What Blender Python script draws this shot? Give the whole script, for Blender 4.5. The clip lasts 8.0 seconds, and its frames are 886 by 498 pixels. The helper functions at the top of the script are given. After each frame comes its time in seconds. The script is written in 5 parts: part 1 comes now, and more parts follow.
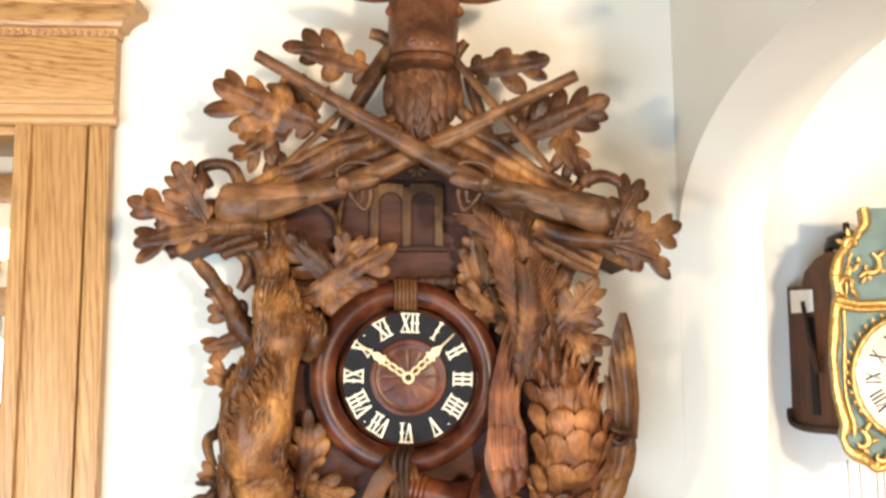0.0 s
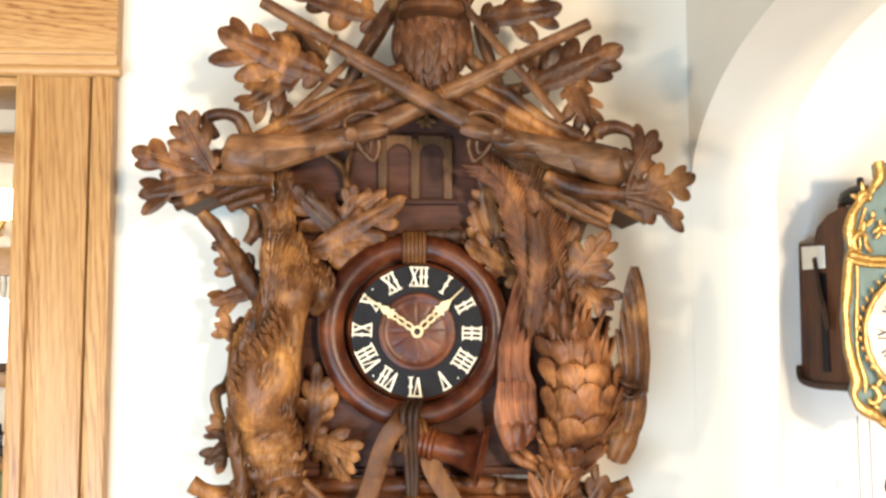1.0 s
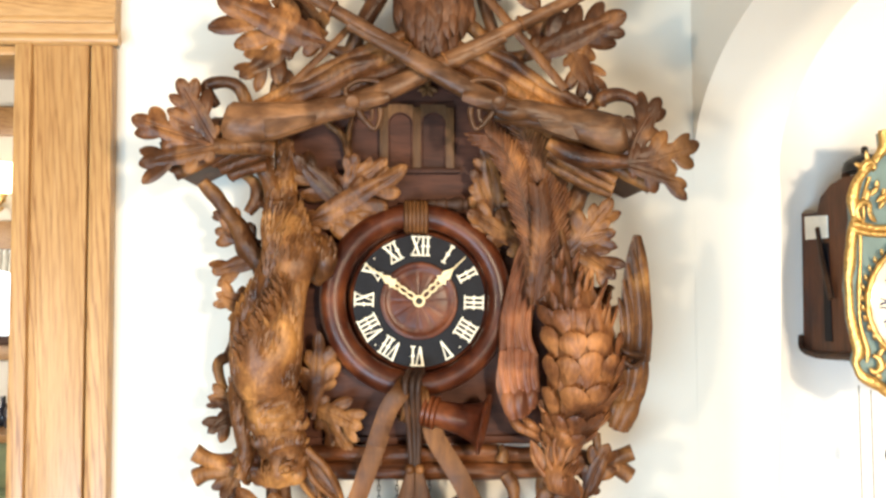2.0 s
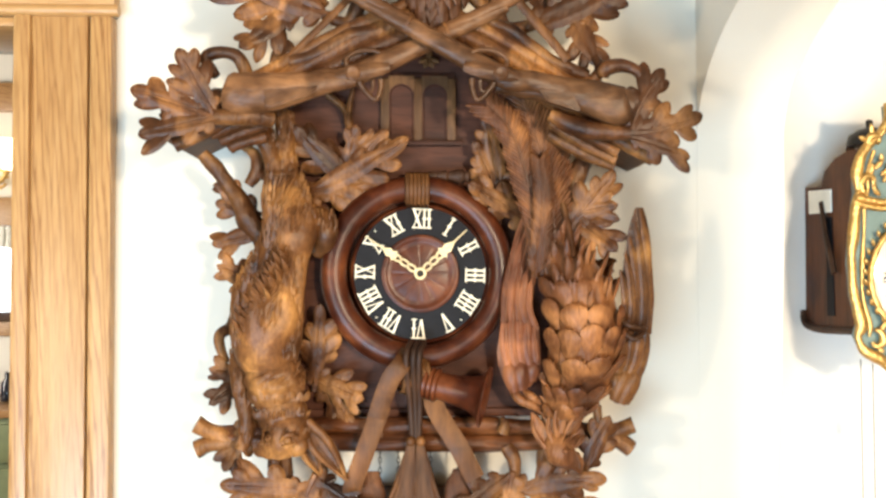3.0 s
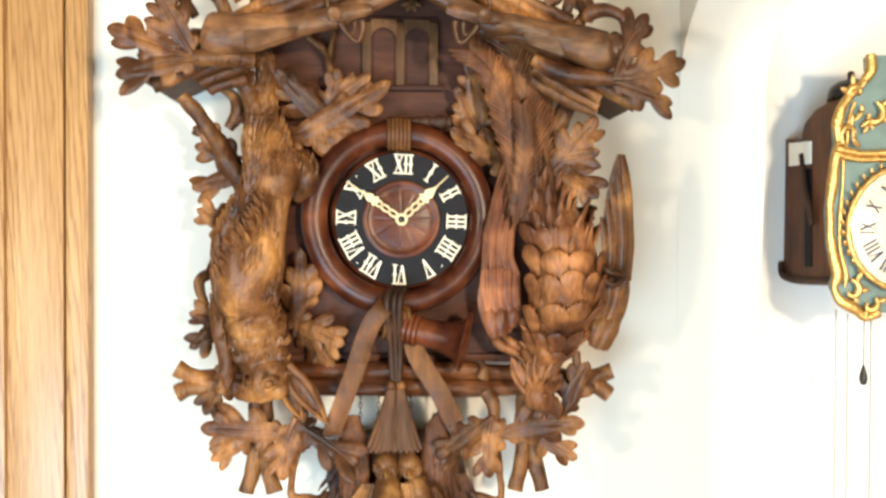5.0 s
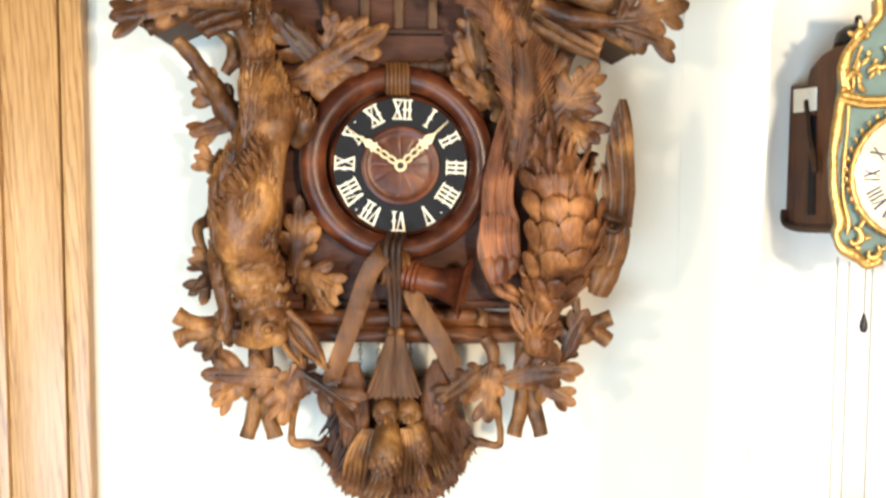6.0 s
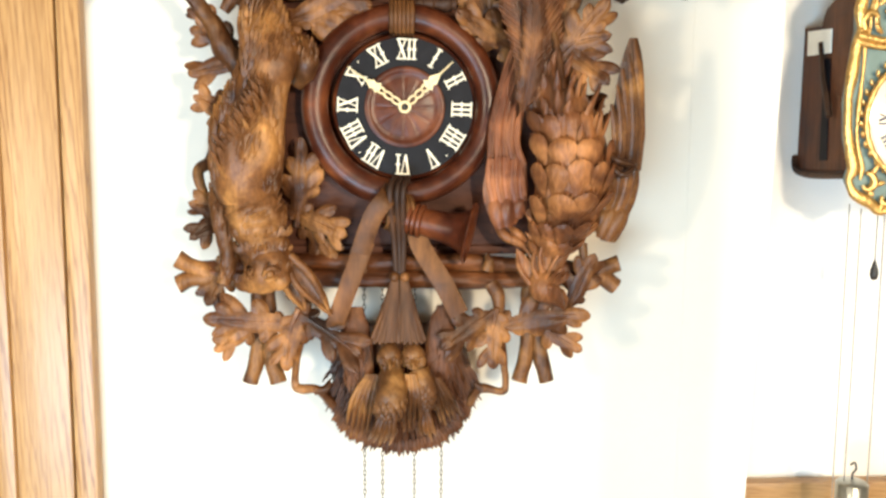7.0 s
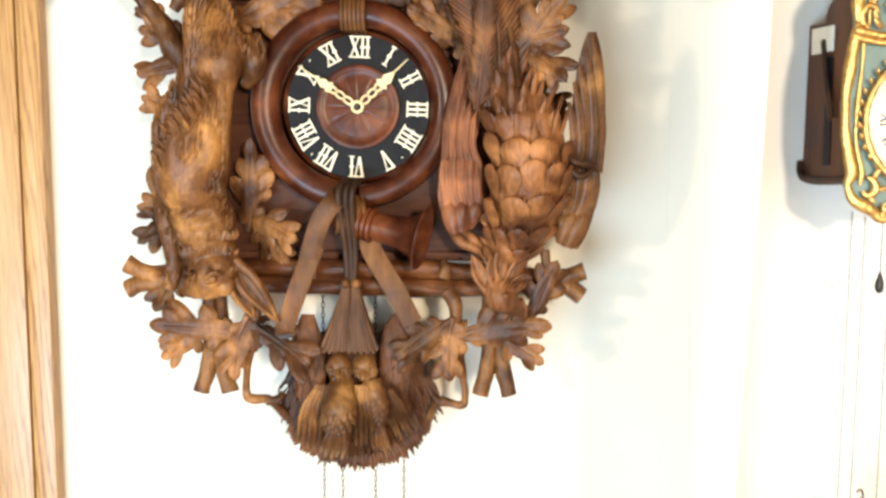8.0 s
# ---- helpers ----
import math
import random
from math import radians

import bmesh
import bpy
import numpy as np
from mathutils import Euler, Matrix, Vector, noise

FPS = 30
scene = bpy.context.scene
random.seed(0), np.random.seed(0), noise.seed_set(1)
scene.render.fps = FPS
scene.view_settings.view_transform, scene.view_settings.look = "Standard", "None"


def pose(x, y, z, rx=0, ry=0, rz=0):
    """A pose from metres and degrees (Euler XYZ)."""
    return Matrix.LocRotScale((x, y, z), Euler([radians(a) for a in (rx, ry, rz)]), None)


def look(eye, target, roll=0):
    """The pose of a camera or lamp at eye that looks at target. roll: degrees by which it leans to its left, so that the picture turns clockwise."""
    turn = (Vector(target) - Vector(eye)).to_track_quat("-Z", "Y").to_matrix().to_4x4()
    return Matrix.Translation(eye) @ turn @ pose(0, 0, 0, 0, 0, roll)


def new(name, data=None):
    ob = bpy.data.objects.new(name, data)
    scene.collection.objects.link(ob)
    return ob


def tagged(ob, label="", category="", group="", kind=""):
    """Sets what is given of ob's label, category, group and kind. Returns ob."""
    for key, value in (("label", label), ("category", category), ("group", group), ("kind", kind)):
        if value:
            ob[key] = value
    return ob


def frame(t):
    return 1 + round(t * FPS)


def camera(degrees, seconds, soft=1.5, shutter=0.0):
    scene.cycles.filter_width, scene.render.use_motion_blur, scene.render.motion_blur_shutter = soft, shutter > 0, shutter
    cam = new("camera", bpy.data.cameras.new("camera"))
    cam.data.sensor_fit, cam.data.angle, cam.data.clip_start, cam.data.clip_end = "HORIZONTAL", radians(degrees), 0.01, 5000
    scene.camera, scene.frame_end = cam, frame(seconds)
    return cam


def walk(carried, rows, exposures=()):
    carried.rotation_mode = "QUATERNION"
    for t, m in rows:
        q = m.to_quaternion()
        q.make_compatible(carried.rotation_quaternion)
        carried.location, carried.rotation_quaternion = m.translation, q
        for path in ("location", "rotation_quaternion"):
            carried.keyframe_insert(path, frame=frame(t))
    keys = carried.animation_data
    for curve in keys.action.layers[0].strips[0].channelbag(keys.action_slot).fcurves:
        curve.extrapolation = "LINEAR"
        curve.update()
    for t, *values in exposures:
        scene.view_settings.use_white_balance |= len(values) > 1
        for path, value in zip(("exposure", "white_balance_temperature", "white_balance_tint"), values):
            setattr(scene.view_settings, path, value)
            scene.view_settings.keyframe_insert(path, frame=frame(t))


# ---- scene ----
cam = camera(52.0, 8.0, soft=2.7, shutter=0.8)
PATH = [
    (0, (-0.014, -1.446, 1.578), (0.083, 0.537, 1.816), -0.2),
    (0.5, (-0.018, -1.435, 1.571), (0.079, 0.553, 1.768), -0.1),
    (1, (-0.021, -1.427, 1.565), (0.068, 0.565, 1.723), -0.1),
    (1.5, (-0.022, -1.425, 1.563), (0.067, 0.569, 1.69), -0.2),
    (3, (-0.018, -1.418, 1.55), (0.06, 0.579, 1.604), -0.1),
    (3.5, (-0.017, -1.42, 1.55), (0.084, 0.577, 1.584), 0.1),
    (4, (-0.017, -1.422, 1.543), (0.096, 0.575, 1.568), 0.1),
    (5.5, (-0.019, -1.413, 1.529), (0.103, 0.581, 1.441), 0.4),
    (6, (-0.013, -1.41, 1.524), (0.101, 0.582, 1.382), 0.3),
    (6.5, (-0.01, -1.405, 1.518), (0.096, 0.582, 1.324), 0.3),
    (7, (-0.013, -1.389, 1.511), (0.092, 0.593, 1.264), 0.4),
    (7.5, (0.043, -1.371, 1.508), (0.117, 0.611, 1.252), -0.3),
    (8, (0.136, -1.338, 1.492), (0.099, 0.65, 1.279), 0.3),
]
# the clip's camera drifts from a warm to a neutral white balance
walk(cam, [(t, look(eye, target, roll)) for t, eye, target, roll in PATH],
     [(0, -0.03, 6700, 15), (1.5, -0.02, 6640, 13), (3.5, 0.0, 6550, 11), (5.5, 0.0, 6500, 10), (8, 0.0, 6500, 10)])

# ---- world and light ----
world = bpy.data.worlds.new("sky")
scene.world = world
world.use_nodes = True
wn = world.node_tree.nodes
sky = wn.new("ShaderNodeTexSky")
sky.sky_type, sky.sun_disc, sky.sun_elevation, sky.sun_rotation = "NISHITA", False, radians(35), radians(200)
wn["Background"].inputs["Strength"].default_value = 0.1
world.node_tree.links.new(sky.outputs["Color"], wn["Background"].inputs["Color"])


def added_area_light(name, eye, target, w, h, watts, colour):
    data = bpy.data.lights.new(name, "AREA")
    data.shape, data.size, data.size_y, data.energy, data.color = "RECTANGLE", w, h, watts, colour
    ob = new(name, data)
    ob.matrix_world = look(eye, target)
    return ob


# unseen lamps added at south wall openings: two warm keys, one blue fill
added_area_light("added_area_light", (-1.75, -2.63, 1.62), (0.1, 0.0, 1.75), 0.15, 0.18, 42, (1.0, 0.84, 0.62))
added_area_light("added_area_light", (0.70, -2.63, 1.74), (-0.1, 0.0, 1.75), 0.14, 0.16, 66, (1.0, 0.84, 0.62))
added_area_light("added_area_light", (-0.83, -2.63, 0.56), (0.0, 0.0, 0.95), 1.5, 0.9, 116, (0.53, 0.785, 1.0))
# two more added lamps brighten the rooms past the arch and doorway
added_area_light("added_area_light", (1.32, -2.63, 1.25), (0.8, 0.3, 1.4), 0.7, 1.2, 33, (1.0, 0.89, 0.70))
added_area_light("added_area_light", (-3.5, 1.9, 1.6), (-2.1, 3.5, 1.5), 0.9, 1.2, 110, (1.0, 0.93, 0.82))

# ---- materials ----
def mat_base(name, rough=0.5, metal=0.0):
    m = bpy.data.materials.new(name)
    m.use_nodes = True
    n, l = m.node_tree.nodes, m.node_tree.links
    b = n["Principled BSDF"]
    b.inputs["Roughness"].default_value, b.inputs["Metallic"].default_value = rough, metal
    return m, n, l, b


def noise_node(n, l, scale, stretch=(1, 1, 1), detail=4.0, distortion=0.0, turn=(0, 0, 0)):
    co = n.new("ShaderNodeTexCoord")
    mp = n.new("ShaderNodeMapping")
    mp.inputs["Scale"].default_value = stretch
    mp.inputs["Rotation"].default_value = turn
    tx = n.new("ShaderNodeTexNoise")
    tx.inputs["Scale"].default_value, tx.inputs["Detail"].default_value = scale, detail
    tx.inputs["Distortion"].default_value = distortion
    l.new(co.outputs["Object"], mp.inputs["Vector"])
    l.new(mp.outputs["Vector"], tx.inputs["Vector"])
    return tx.outputs["Fac"]


def ramp(n, l, fac, stops):
    r = n.new("ShaderNodeValToRGB")
    el = r.color_ramp.elements
    while len(el) < len(stops):
        el.new(0.5)
    for e, (p, c) in zip(el, stops):
        e.position, e.color = p, (*c, 1)
    l.new(fac, r.inputs["Fac"])
    return r.outputs["Color"]


def mix(n, l, mode, fac, a, b):
    x = n.new("ShaderNodeMix")
    x.data_type, x.blend_type = "RGBA", mode
    for sock, v in ((x.inputs["Factor"], fac), (x.inputs["A"], a), (x.inputs["B"], b)):
        if isinstance(v, (int, float)):
            sock.default_value = v
        elif isinstance(v, tuple):
            sock.default_value = (*v, 1)
        else:
            l.new(v, sock)
    return x.outputs["Result"]


def bump(n, l, b, height, strength, distance):
    bp = n.new("ShaderNodeBump")
    bp.inputs["Strength"].default_value, bp.inputs["Distance"].default_value = strength, distance
    l.new(height, bp.inputs["Height"])
    l.new(bp.outputs["Normal"], b.inputs["Normal"])


def carved(name, dark, mid, light, rough=0.42, grain=(60, 60, 9), vary=0.35, relief=0.5):
    """Stained and waxed carved wood: long grain, blotches of stain, pores, and a shade of its own for every piece."""
    m, n, l, b = mat_base(name, rough)
    b.inputs["Specular IOR Level"].default_value = 0.22
    g = noise_node(n, l, 1.0, grain, 5.0, 1.2)
    blot = noise_node(n, l, 15.0, (1, 1, 1), 7.0, 0.5)
    col2 = ramp(n, l, blot, [(0.27, dark), (0.48, mid), (0.74, light)])
    col = ramp(n, l, g, [(0.30, (0.62, 0.56, 0.52)), (0.52, (1.0, 1.0, 1.0)), (0.75, (1.22, 1.2, 1.15))])
    c = mix(n, l, "MULTIPLY", 0.8, col2, col)
    fine = noise_node(n, l, 1.0, tuple(3.2 * v for v in grain), 4.0, 0.5)
    c = mix(n, l, "MULTIPLY", 0.42, c, ramp(n, l, fine, [(0.34, (0.45, 0.38, 0.34)), (0.50, (1.0, 1.0, 1.0)), (0.70, (1.25, 1.22, 1.18))]))
    geo = n.new("ShaderNodeNewGeometry")
    val = n.new("ShaderNodeMapRange")
    val.inputs["To Min"].default_value, val.inputs["To Max"].default_value = 1.0 - vary, 1.0 + vary
    l.new(geo.outputs["Random Per Island"], val.inputs["Value"])
    hsv = n.new("ShaderNodeHueSaturation")
    l.new(val.outputs["Result"], hsv.inputs["Value"])
    l.new(c, hsv.inputs["Color"])
    oi = n.new("ShaderNodeObjectInfo")
    val2 = n.new("ShaderNodeMapRange")
    val2.inputs["To Min"].default_value, val2.inputs["To Max"].default_value = 0.74, 1.26
    l.new(oi.outputs["Random"], val2.inputs["Value"])
    hsv2 = n.new("ShaderNodeHueSaturation")
    l.new(val2.outputs["Result"], hsv2.inputs["Value"])
    l.new(hsv.outputs["Color"], hsv2.inputs["Color"])
    l.new(hsv2.outputs["Color"], b.inputs["Base Color"])
    rr = n.new("ShaderNodeMapRange")
    rr.inputs["To Min"].default_value, rr.inputs["To Max"].default_value = rough - 0.12, rough + 0.18
    l.new(blot, rr.inputs["Value"])
    l.new(rr.outputs["Result"], b.inputs["Roughness"])
    bump(n, l, b, mix(n, l, "ADD", 0.45, g, fine), relief, 0.0026)
    return m


def oak(name, stretch, tone=1.0):
    """Golden oak: fine open grain along the board, some wavy figure, worn paler patches."""
    m, n, l, b = mat_base(name, 0.38)
    co = n.new("ShaderNodeTexCoord")
    mp = n.new("ShaderNodeMapping")
    mp.inputs["Scale"].default_value = stretch
    l.new(co.outputs["Object"], mp.inputs["Vector"])
    wv = n.new("ShaderNodeTexWave")
    wv.wave_type, wv.bands_direction, wv.wave_profile = "BANDS", "DIAGONAL", "SIN"
    wv.inputs["Scale"].default_value, wv.inputs["Distortion"].default_value = 1.9, 9.0
    wv.inputs["Detail"].default_value, wv.inputs["Detail Scale"].default_value = 4.0, 1.1
    l.new(mp.outputs["Vector"], wv.inputs["Vector"])
    big = noise_node(n, l, 1.0, tuple(0.30 * v for v in stretch), 4.0)
    mid = noise_node(n, l, 1.0, tuple(3.4 * v for v in stretch), 5.0, 0.6)
    fine = noise_node(n, l, 1.0, tuple(9.0 * v for v in stretch), 4.0)
    c = ramp(n, l, mid, [(0.26, tuple(tone * v for v in (0.425, 0.232, 0.086))), (0.50, tuple(tone * v for v in (0.46, 0.265, 0.102))), (0.76, tuple(tone * v for v in (0.50, 0.300, 0.126)))])
    band = ramp(n, l, noise_node(n, l, 1.0, tuple(0.22 * v for v in stretch), 2.0), [(0.42, (0.04, 0.04, 0.04)), (0.58, (0.85, 0.85, 0.85))])
    c = mix(n, l, "MULTIPLY", band, c, ramp(n, l, wv.outputs["Fac"], [(0.0, (0.50, 0.34, 0.24)), (0.22, (0.90, 0.85, 0.80)), (1.0, (1.06, 1.05, 1.03))]))
    c = mix(n, l, "MULTIPLY", 0.40, c, ramp(n, l, big, [(0.3, (0.66, 0.56, 0.50)), (0.65, (1.0, 1.0, 1.0))]))
    c = mix(n, l, "MULTIPLY", 0.26, c, ramp(n, l, fine, [(0.36, (0.42, 0.32, 0.26)), (0.54, (1.0, 1.0, 1.0))]))
    l.new(c, b.inputs["Base Color"])
    bump(n, l, b, mix(n, l, "ADD", 0.5, mid, fine), 0.35, 0.0012)
    return m


def plain(name, colour, rough=0.5, metal=0.0, vary=0.12, scale=25.0, relief=0.08):
    m, n, l, b = mat_base(name, rough, metal)
    f = noise_node(n, l, scale, (1, 1, 1), 5.0)
    lo = tuple(v * (1 - vary) for v in colour)
    hi = tuple(min(1.0, v * (1 + vary)) for v in colour)
    l.new(ramp(n, l, f, [(0.3, lo), (0.7, hi)]), b.inputs["Base Color"])
    bump(n, l, b, f, relief, 0.002)
    return m


def glow(name, colour, strength):
    m, n, l, b = mat_base(name)
    b.inputs["Emission Color"].default_value = (*colour, 1)
    b.inputs["Emission Strength"].default_value = strength
    b.inputs["Base Color"].default_value = (*colour, 1)
    return m


LEAF = carved("leaf_wood", (0.0122, 0.0041, 0.0018), (0.0730, 0.0268, 0.0090), (0.3606, 0.1594, 0.0498), 0.38, (60, 60, 22), 0.04, 0.6)
FUR = carved("fur_wood", (0.0271, 0.0097, 0.0039), (0.1065, 0.0427, 0.0137), (0.3463, 0.1631, 0.0476), 0.40, (70, 70, 45), 0.10, 0.35)
PLUME = carved("plume_wood", (0.0291, 0.0103, 0.0050), (0.1005, 0.0367, 0.0139), (0.3185, 0.1326, 0.0438), 0.38, (90, 70, 18), 0.18, 0.8)
REDWOOD = carved("red_wood", (0.0168, 0.0040, 0.0019), (0.0440, 0.0099, 0.0038), (0.1275, 0.0357, 0.0110), 0.30, (22, 22, 22), 0.0, 0.15)
PANEL = carved("panel_wood", (0.0374, 0.0121, 0.0063), (0.0574, 0.0190, 0.0098), (0.0800, 0.0280, 0.0138), 0.6, (9, 60, 60), 0.0, 0.2)
BARK = carved("bark_wood", (0.0135, 0.0045, 0.0024), (0.0672, 0.0258, 0.0095), (0.3065, 0.1410, 0.0449), 0.38, (80, 80, 24), 0.20, 0.9)
GUNWOOD = carved("gun_wood", (0.0220, 0.0090, 0.0045), (0.0784, 0.0349, 0.0150), (0.2254, 0.1081, 0.0467), 0.36, (18, 70, 50), 0.2, 0.6)
STRAP = carved("strap_wood", (0.0384, 0.0140, 0.0040), (0.0918, 0.0361, 0.0107), (0.1658, 0.0697, 0.0213), 0.50, (50, 50, 10), 0.15, 0.4)
DARKWOOD = carved("dark_wood", (0.020, 0.009, 0.005), (0.038, 0.017, 0.009), (0.062, 0.028, 0.014), 0.55, (40, 40, 10), 0.1, 0.3)
SIDEWOOD = carved("side_wood", (0.04, 0.013, 0.006), (0.085, 0.030, 0.013), (0.13, 0.05, 0.022), 0.5, (50, 50, 5), 0.0, 0.2)
BAGHAIR = carved("hair_wood", (0.0309, 0.0110, 0.0058), (0.0944, 0.0357, 0.0150), (0.2113, 0.0866, 0.0330), 0.52, (90, 70, 18), 0.25, 0.8)
CROSSWOOD = carved("cross_wood", (0.0240, 0.0072, 0.0029), (0.0578, 0.0183, 0.0064), (0.1485, 0.0504, 0.0153), 0.36, (14, 80, 80), 0.15, 0.7)
STAG = carved("stag_wood", (0.0364, 0.0124, 0.0058), (0.0811, 0.0307, 0.0123), (0.1629, 0.0651, 0.0249), 0.42, (50, 50, 22), 0.30, 0.6)
SOFFIT = carved("soffit_wood", (0.045, 0.020, 0.011), (0.075, 0.036, 0.020), (0.11, 0.055, 0.030), 0.6, (9, 40, 60), 0.0, 0.2)
FRAMEWOOD = carved("frame_wood", (0.05, 0.020, 0.007), (0.092, 0.041, 0.014), (0.135, 0.064, 0.023), 0.5, (60, 60, 10), 0.0, 0.3)
OAK_V = oak("oak_upright", (34, 34, 2.4), 0.87)
OAK_H = oak("oak_level", (4.2, 40, 40), 0.92)
ORANGE_OAK = oak("oak_far", (3.0, 30, 30), 0.8)
WALL = plain("cream_plaster", (0.64, 0.60, 0.52), 0.85, 0, 0.025, 5.0, 0.06)
# darker than the other plasters, to bounce less light onto the clock
LOW_BOUNCE_BEIGE = plain("low_bounce_beige", (0.30, 0.28, 0.245), 0.85, 0, 0.05, 6.0, 0.06)
WHITE = plain("white_plaster", (0.82, 0.81, 0.78), 0.85, 0, 0.03, 6.0, 0.06)
# floor is out of view; golden tone picked to throw warm light upward
FLOOR = carved("floor_oak", (0.22, 0.12, 0.05), (0.36, 0.21, 0.095), (0.48, 0.30, 0.15), 0.45, (30, 3, 30), 0.1, 0.2)
BLACK = plain("black_lacquer", (0.006, 0.006, 0.008), 0.6, 0, 0.3, 60.0, 0.05)
BLACK.node_tree.nodes["Principled BSDF"].inputs["Specular IOR Level"].default_value = 0.15
IVORY = plain("ivory_bone", (0.70, 0.63, 0.48), 0.42, 0, 0.12, 140.0, 0.1)
HANDBONE = plain("yellow_bone", (0.66, 0.53, 0.30), 0.4, 0, 0.15, 140.0, 0.1)
GOLD = plain("gilt_metal", (0.66, 0.44, 0.16), 0.46, 1.0, 0.25, 130.0, 1.0)
TEAL = plain("teal_paint", (0.13, 0.19, 0.175), 0.4, 0, 0.2, 30.0, 0.1)
ENAMEL = plain("white_enamel", (0.70, 0.62, 0.46), 0.15, 0, 0.06, 20.0, 0.02)
INK = plain("blue_ink", (0.02, 0.025, 0.09), 0.4)
IRON = plain("dark_iron", (0.03, 0.028, 0.027), 0.45, 0.4, 0.3, 80.0, 0.2)
STEEL = plain("grey_pewter", (0.36, 0.35, 0.30), 0.30, 0.9, 0.25, 30.0, 0.1)
CORD = plain("grey_cord", (0.20, 0.185, 0.16), 0.8, 0, 0.2, 300.0, 0.3)
PAPER = plain("paper_tag", (0.80, 0.78, 0.70), 0.8, 0, 0.05, 60.0, 0.1)
GREEN = plain("green_paint", (0.16, 0.19, 0.09), 0.45)
GLASS_DARK = plain("dark_bottle", (0.02, 0.022, 0.03), 0.12)
SHADE = glow("lamp_glass", (1.0, 0.80, 0.48), 5.0)
DAY = glow("day_outside", (0.82, 0.90, 1.0), 1.6)
CLOTH = plain("pale_cloth", (0.62, 0.60, 0.52), 0.9, 0, 0.1, 40.0, 0.2)

# ---- mesh tools ----
def V(*a):
    return Vector(a[0] if len(a) == 1 else a)


def base_of(ob):
    p = Vector((0, 0, 0))
    while ob:
        p = p + ob.location
        ob = ob.parent
    return p


def part(name, bm, material, parent=None, label="", sharp=0.85):
    """Links a bmesh, made in world places, as one mesh object under a thing or a part."""
    off = base_of(parent)
    if off.length > 0:
        bmesh.ops.translate(bm, verts=bm.verts, vec=-off)
    bmesh.ops.recalc_face_normals(bm, faces=bm.faces)
    for f in bm.faces:
        f.smooth = True
    for e in bm.edges:
        if len(e.link_faces) == 2 and e.calc_face_angle(0.0) > sharp:
            e.smooth = False
    me = bpy.data.meshes.new(name)
    bm.to_mesh(me)
    bm.free()
    me.materials.append(material)
    ob = new(name, me)
    ob.parent = parent
    return tagged(ob, label)


def thing(name, at, label, category, group="", kind=""):
    ob = new(name)
    ob.location = at
    ob.empty_display_size = 0.05
    return tagged(ob, label, category, group, kind)


def structure(name, bm, material, label, category):
    return tagged(part(name, bm, material), label, category, "", "structure")


def loft(bm, rings, cap=True):
    vs = [[bm.verts.new(p) for p in r] for r in rings]
    n = len(vs[0])
    for a, b in zip(vs, vs[1:]):
        for i in range(n):
            bm.faces.new((a[i], a[(i + 1) % n], b[(i + 1) % n], b[i]))
    if cap:
        bm.faces.new(list(reversed(vs[0])))
        bm.faces.new(vs[-1])
    return vs


def spline(pts, sub):
    """A smooth line through the points; every point may carry radii after its place."""
    p = [np.array(q, float) for q in pts]
    p = [2 * p[0] - p[1]] + p + [2 * p[-1] - p[-2]]
    out = []
    for i in range(1, len(p) - 2):
        for k in range(sub):
            t = k / sub
            a, b, c, d = p[i - 1], p[i], p[i + 1], p[i + 2]
            out.append(0.5 * (2 * b + (c - a) * t + (2 * a - 5 * b + 4 * c - d) * t * t + (3 * b - a - 3 * c + d) * t ** 3))
    return out + [p[-2]]


def tube(bm, pts, radii, n=12, sub=5, flat=1.0, rough=0.0, facing=(0, 1, 0), lump=(40.0, 40.0, 40.0)):
    """A round, tapered limb along a smooth line. flat: depth against width. rough: uneven surface, in metres."""
    radii = [radii] * len(pts) if isinstance(radii, (int, float)) else radii
    rows = spline([(*p, r) for p, r in zip(pts, radii)], sub)
    rings = []
    for i, q in enumerate(rows):
        c, r = V(q[:3]), max(q[3], 0.0004)
        tan = (V(rows[min(i + 1, len(rows) - 1)][:3]) - V(rows[max(i - 1, 0)][:3])).normalized()
        side = tan.cross(V(facing))
        side = side.normalized() if side.length > 0.05 else V(1, 0, 0)
        deep = side.cross(tan).normalized()
        ring = []
        for k in range(n):
            a = 2 * math.pi * k / n
            d = side * math.cos(a) + deep * (math.sin(a) * flat)
            o = c + d * r
            if rough:
                o = o + d * (rough * noise.noise(V(o.x * lump[0], o.y * lump[1], o.z * lump[2])))
            ring.append(o)
        rings.append(ring)
    loft(bm, rings)


def box(bm, lo, hi, bevel=0.0):
    lo, hi = V(lo), V(hi)
    m = Matrix.Translation((lo + hi) / 2) @ Matrix.Diagonal((*(hi - lo), 1))
    made = bmesh.ops.create_cube(bm, size=1, matrix=m)
    if bevel:
        edges = list({e for v in made["verts"] for e in v.link_edges})
        bmesh.ops.bevel(bm, geom=edges, offset=bevel, segments=2, affect="EDGES", profile=0.6)


def boxed(lo, hi, bevel=0.0):
    bm = bmesh.new()
    box(bm, lo, hi, bevel)
    return bm


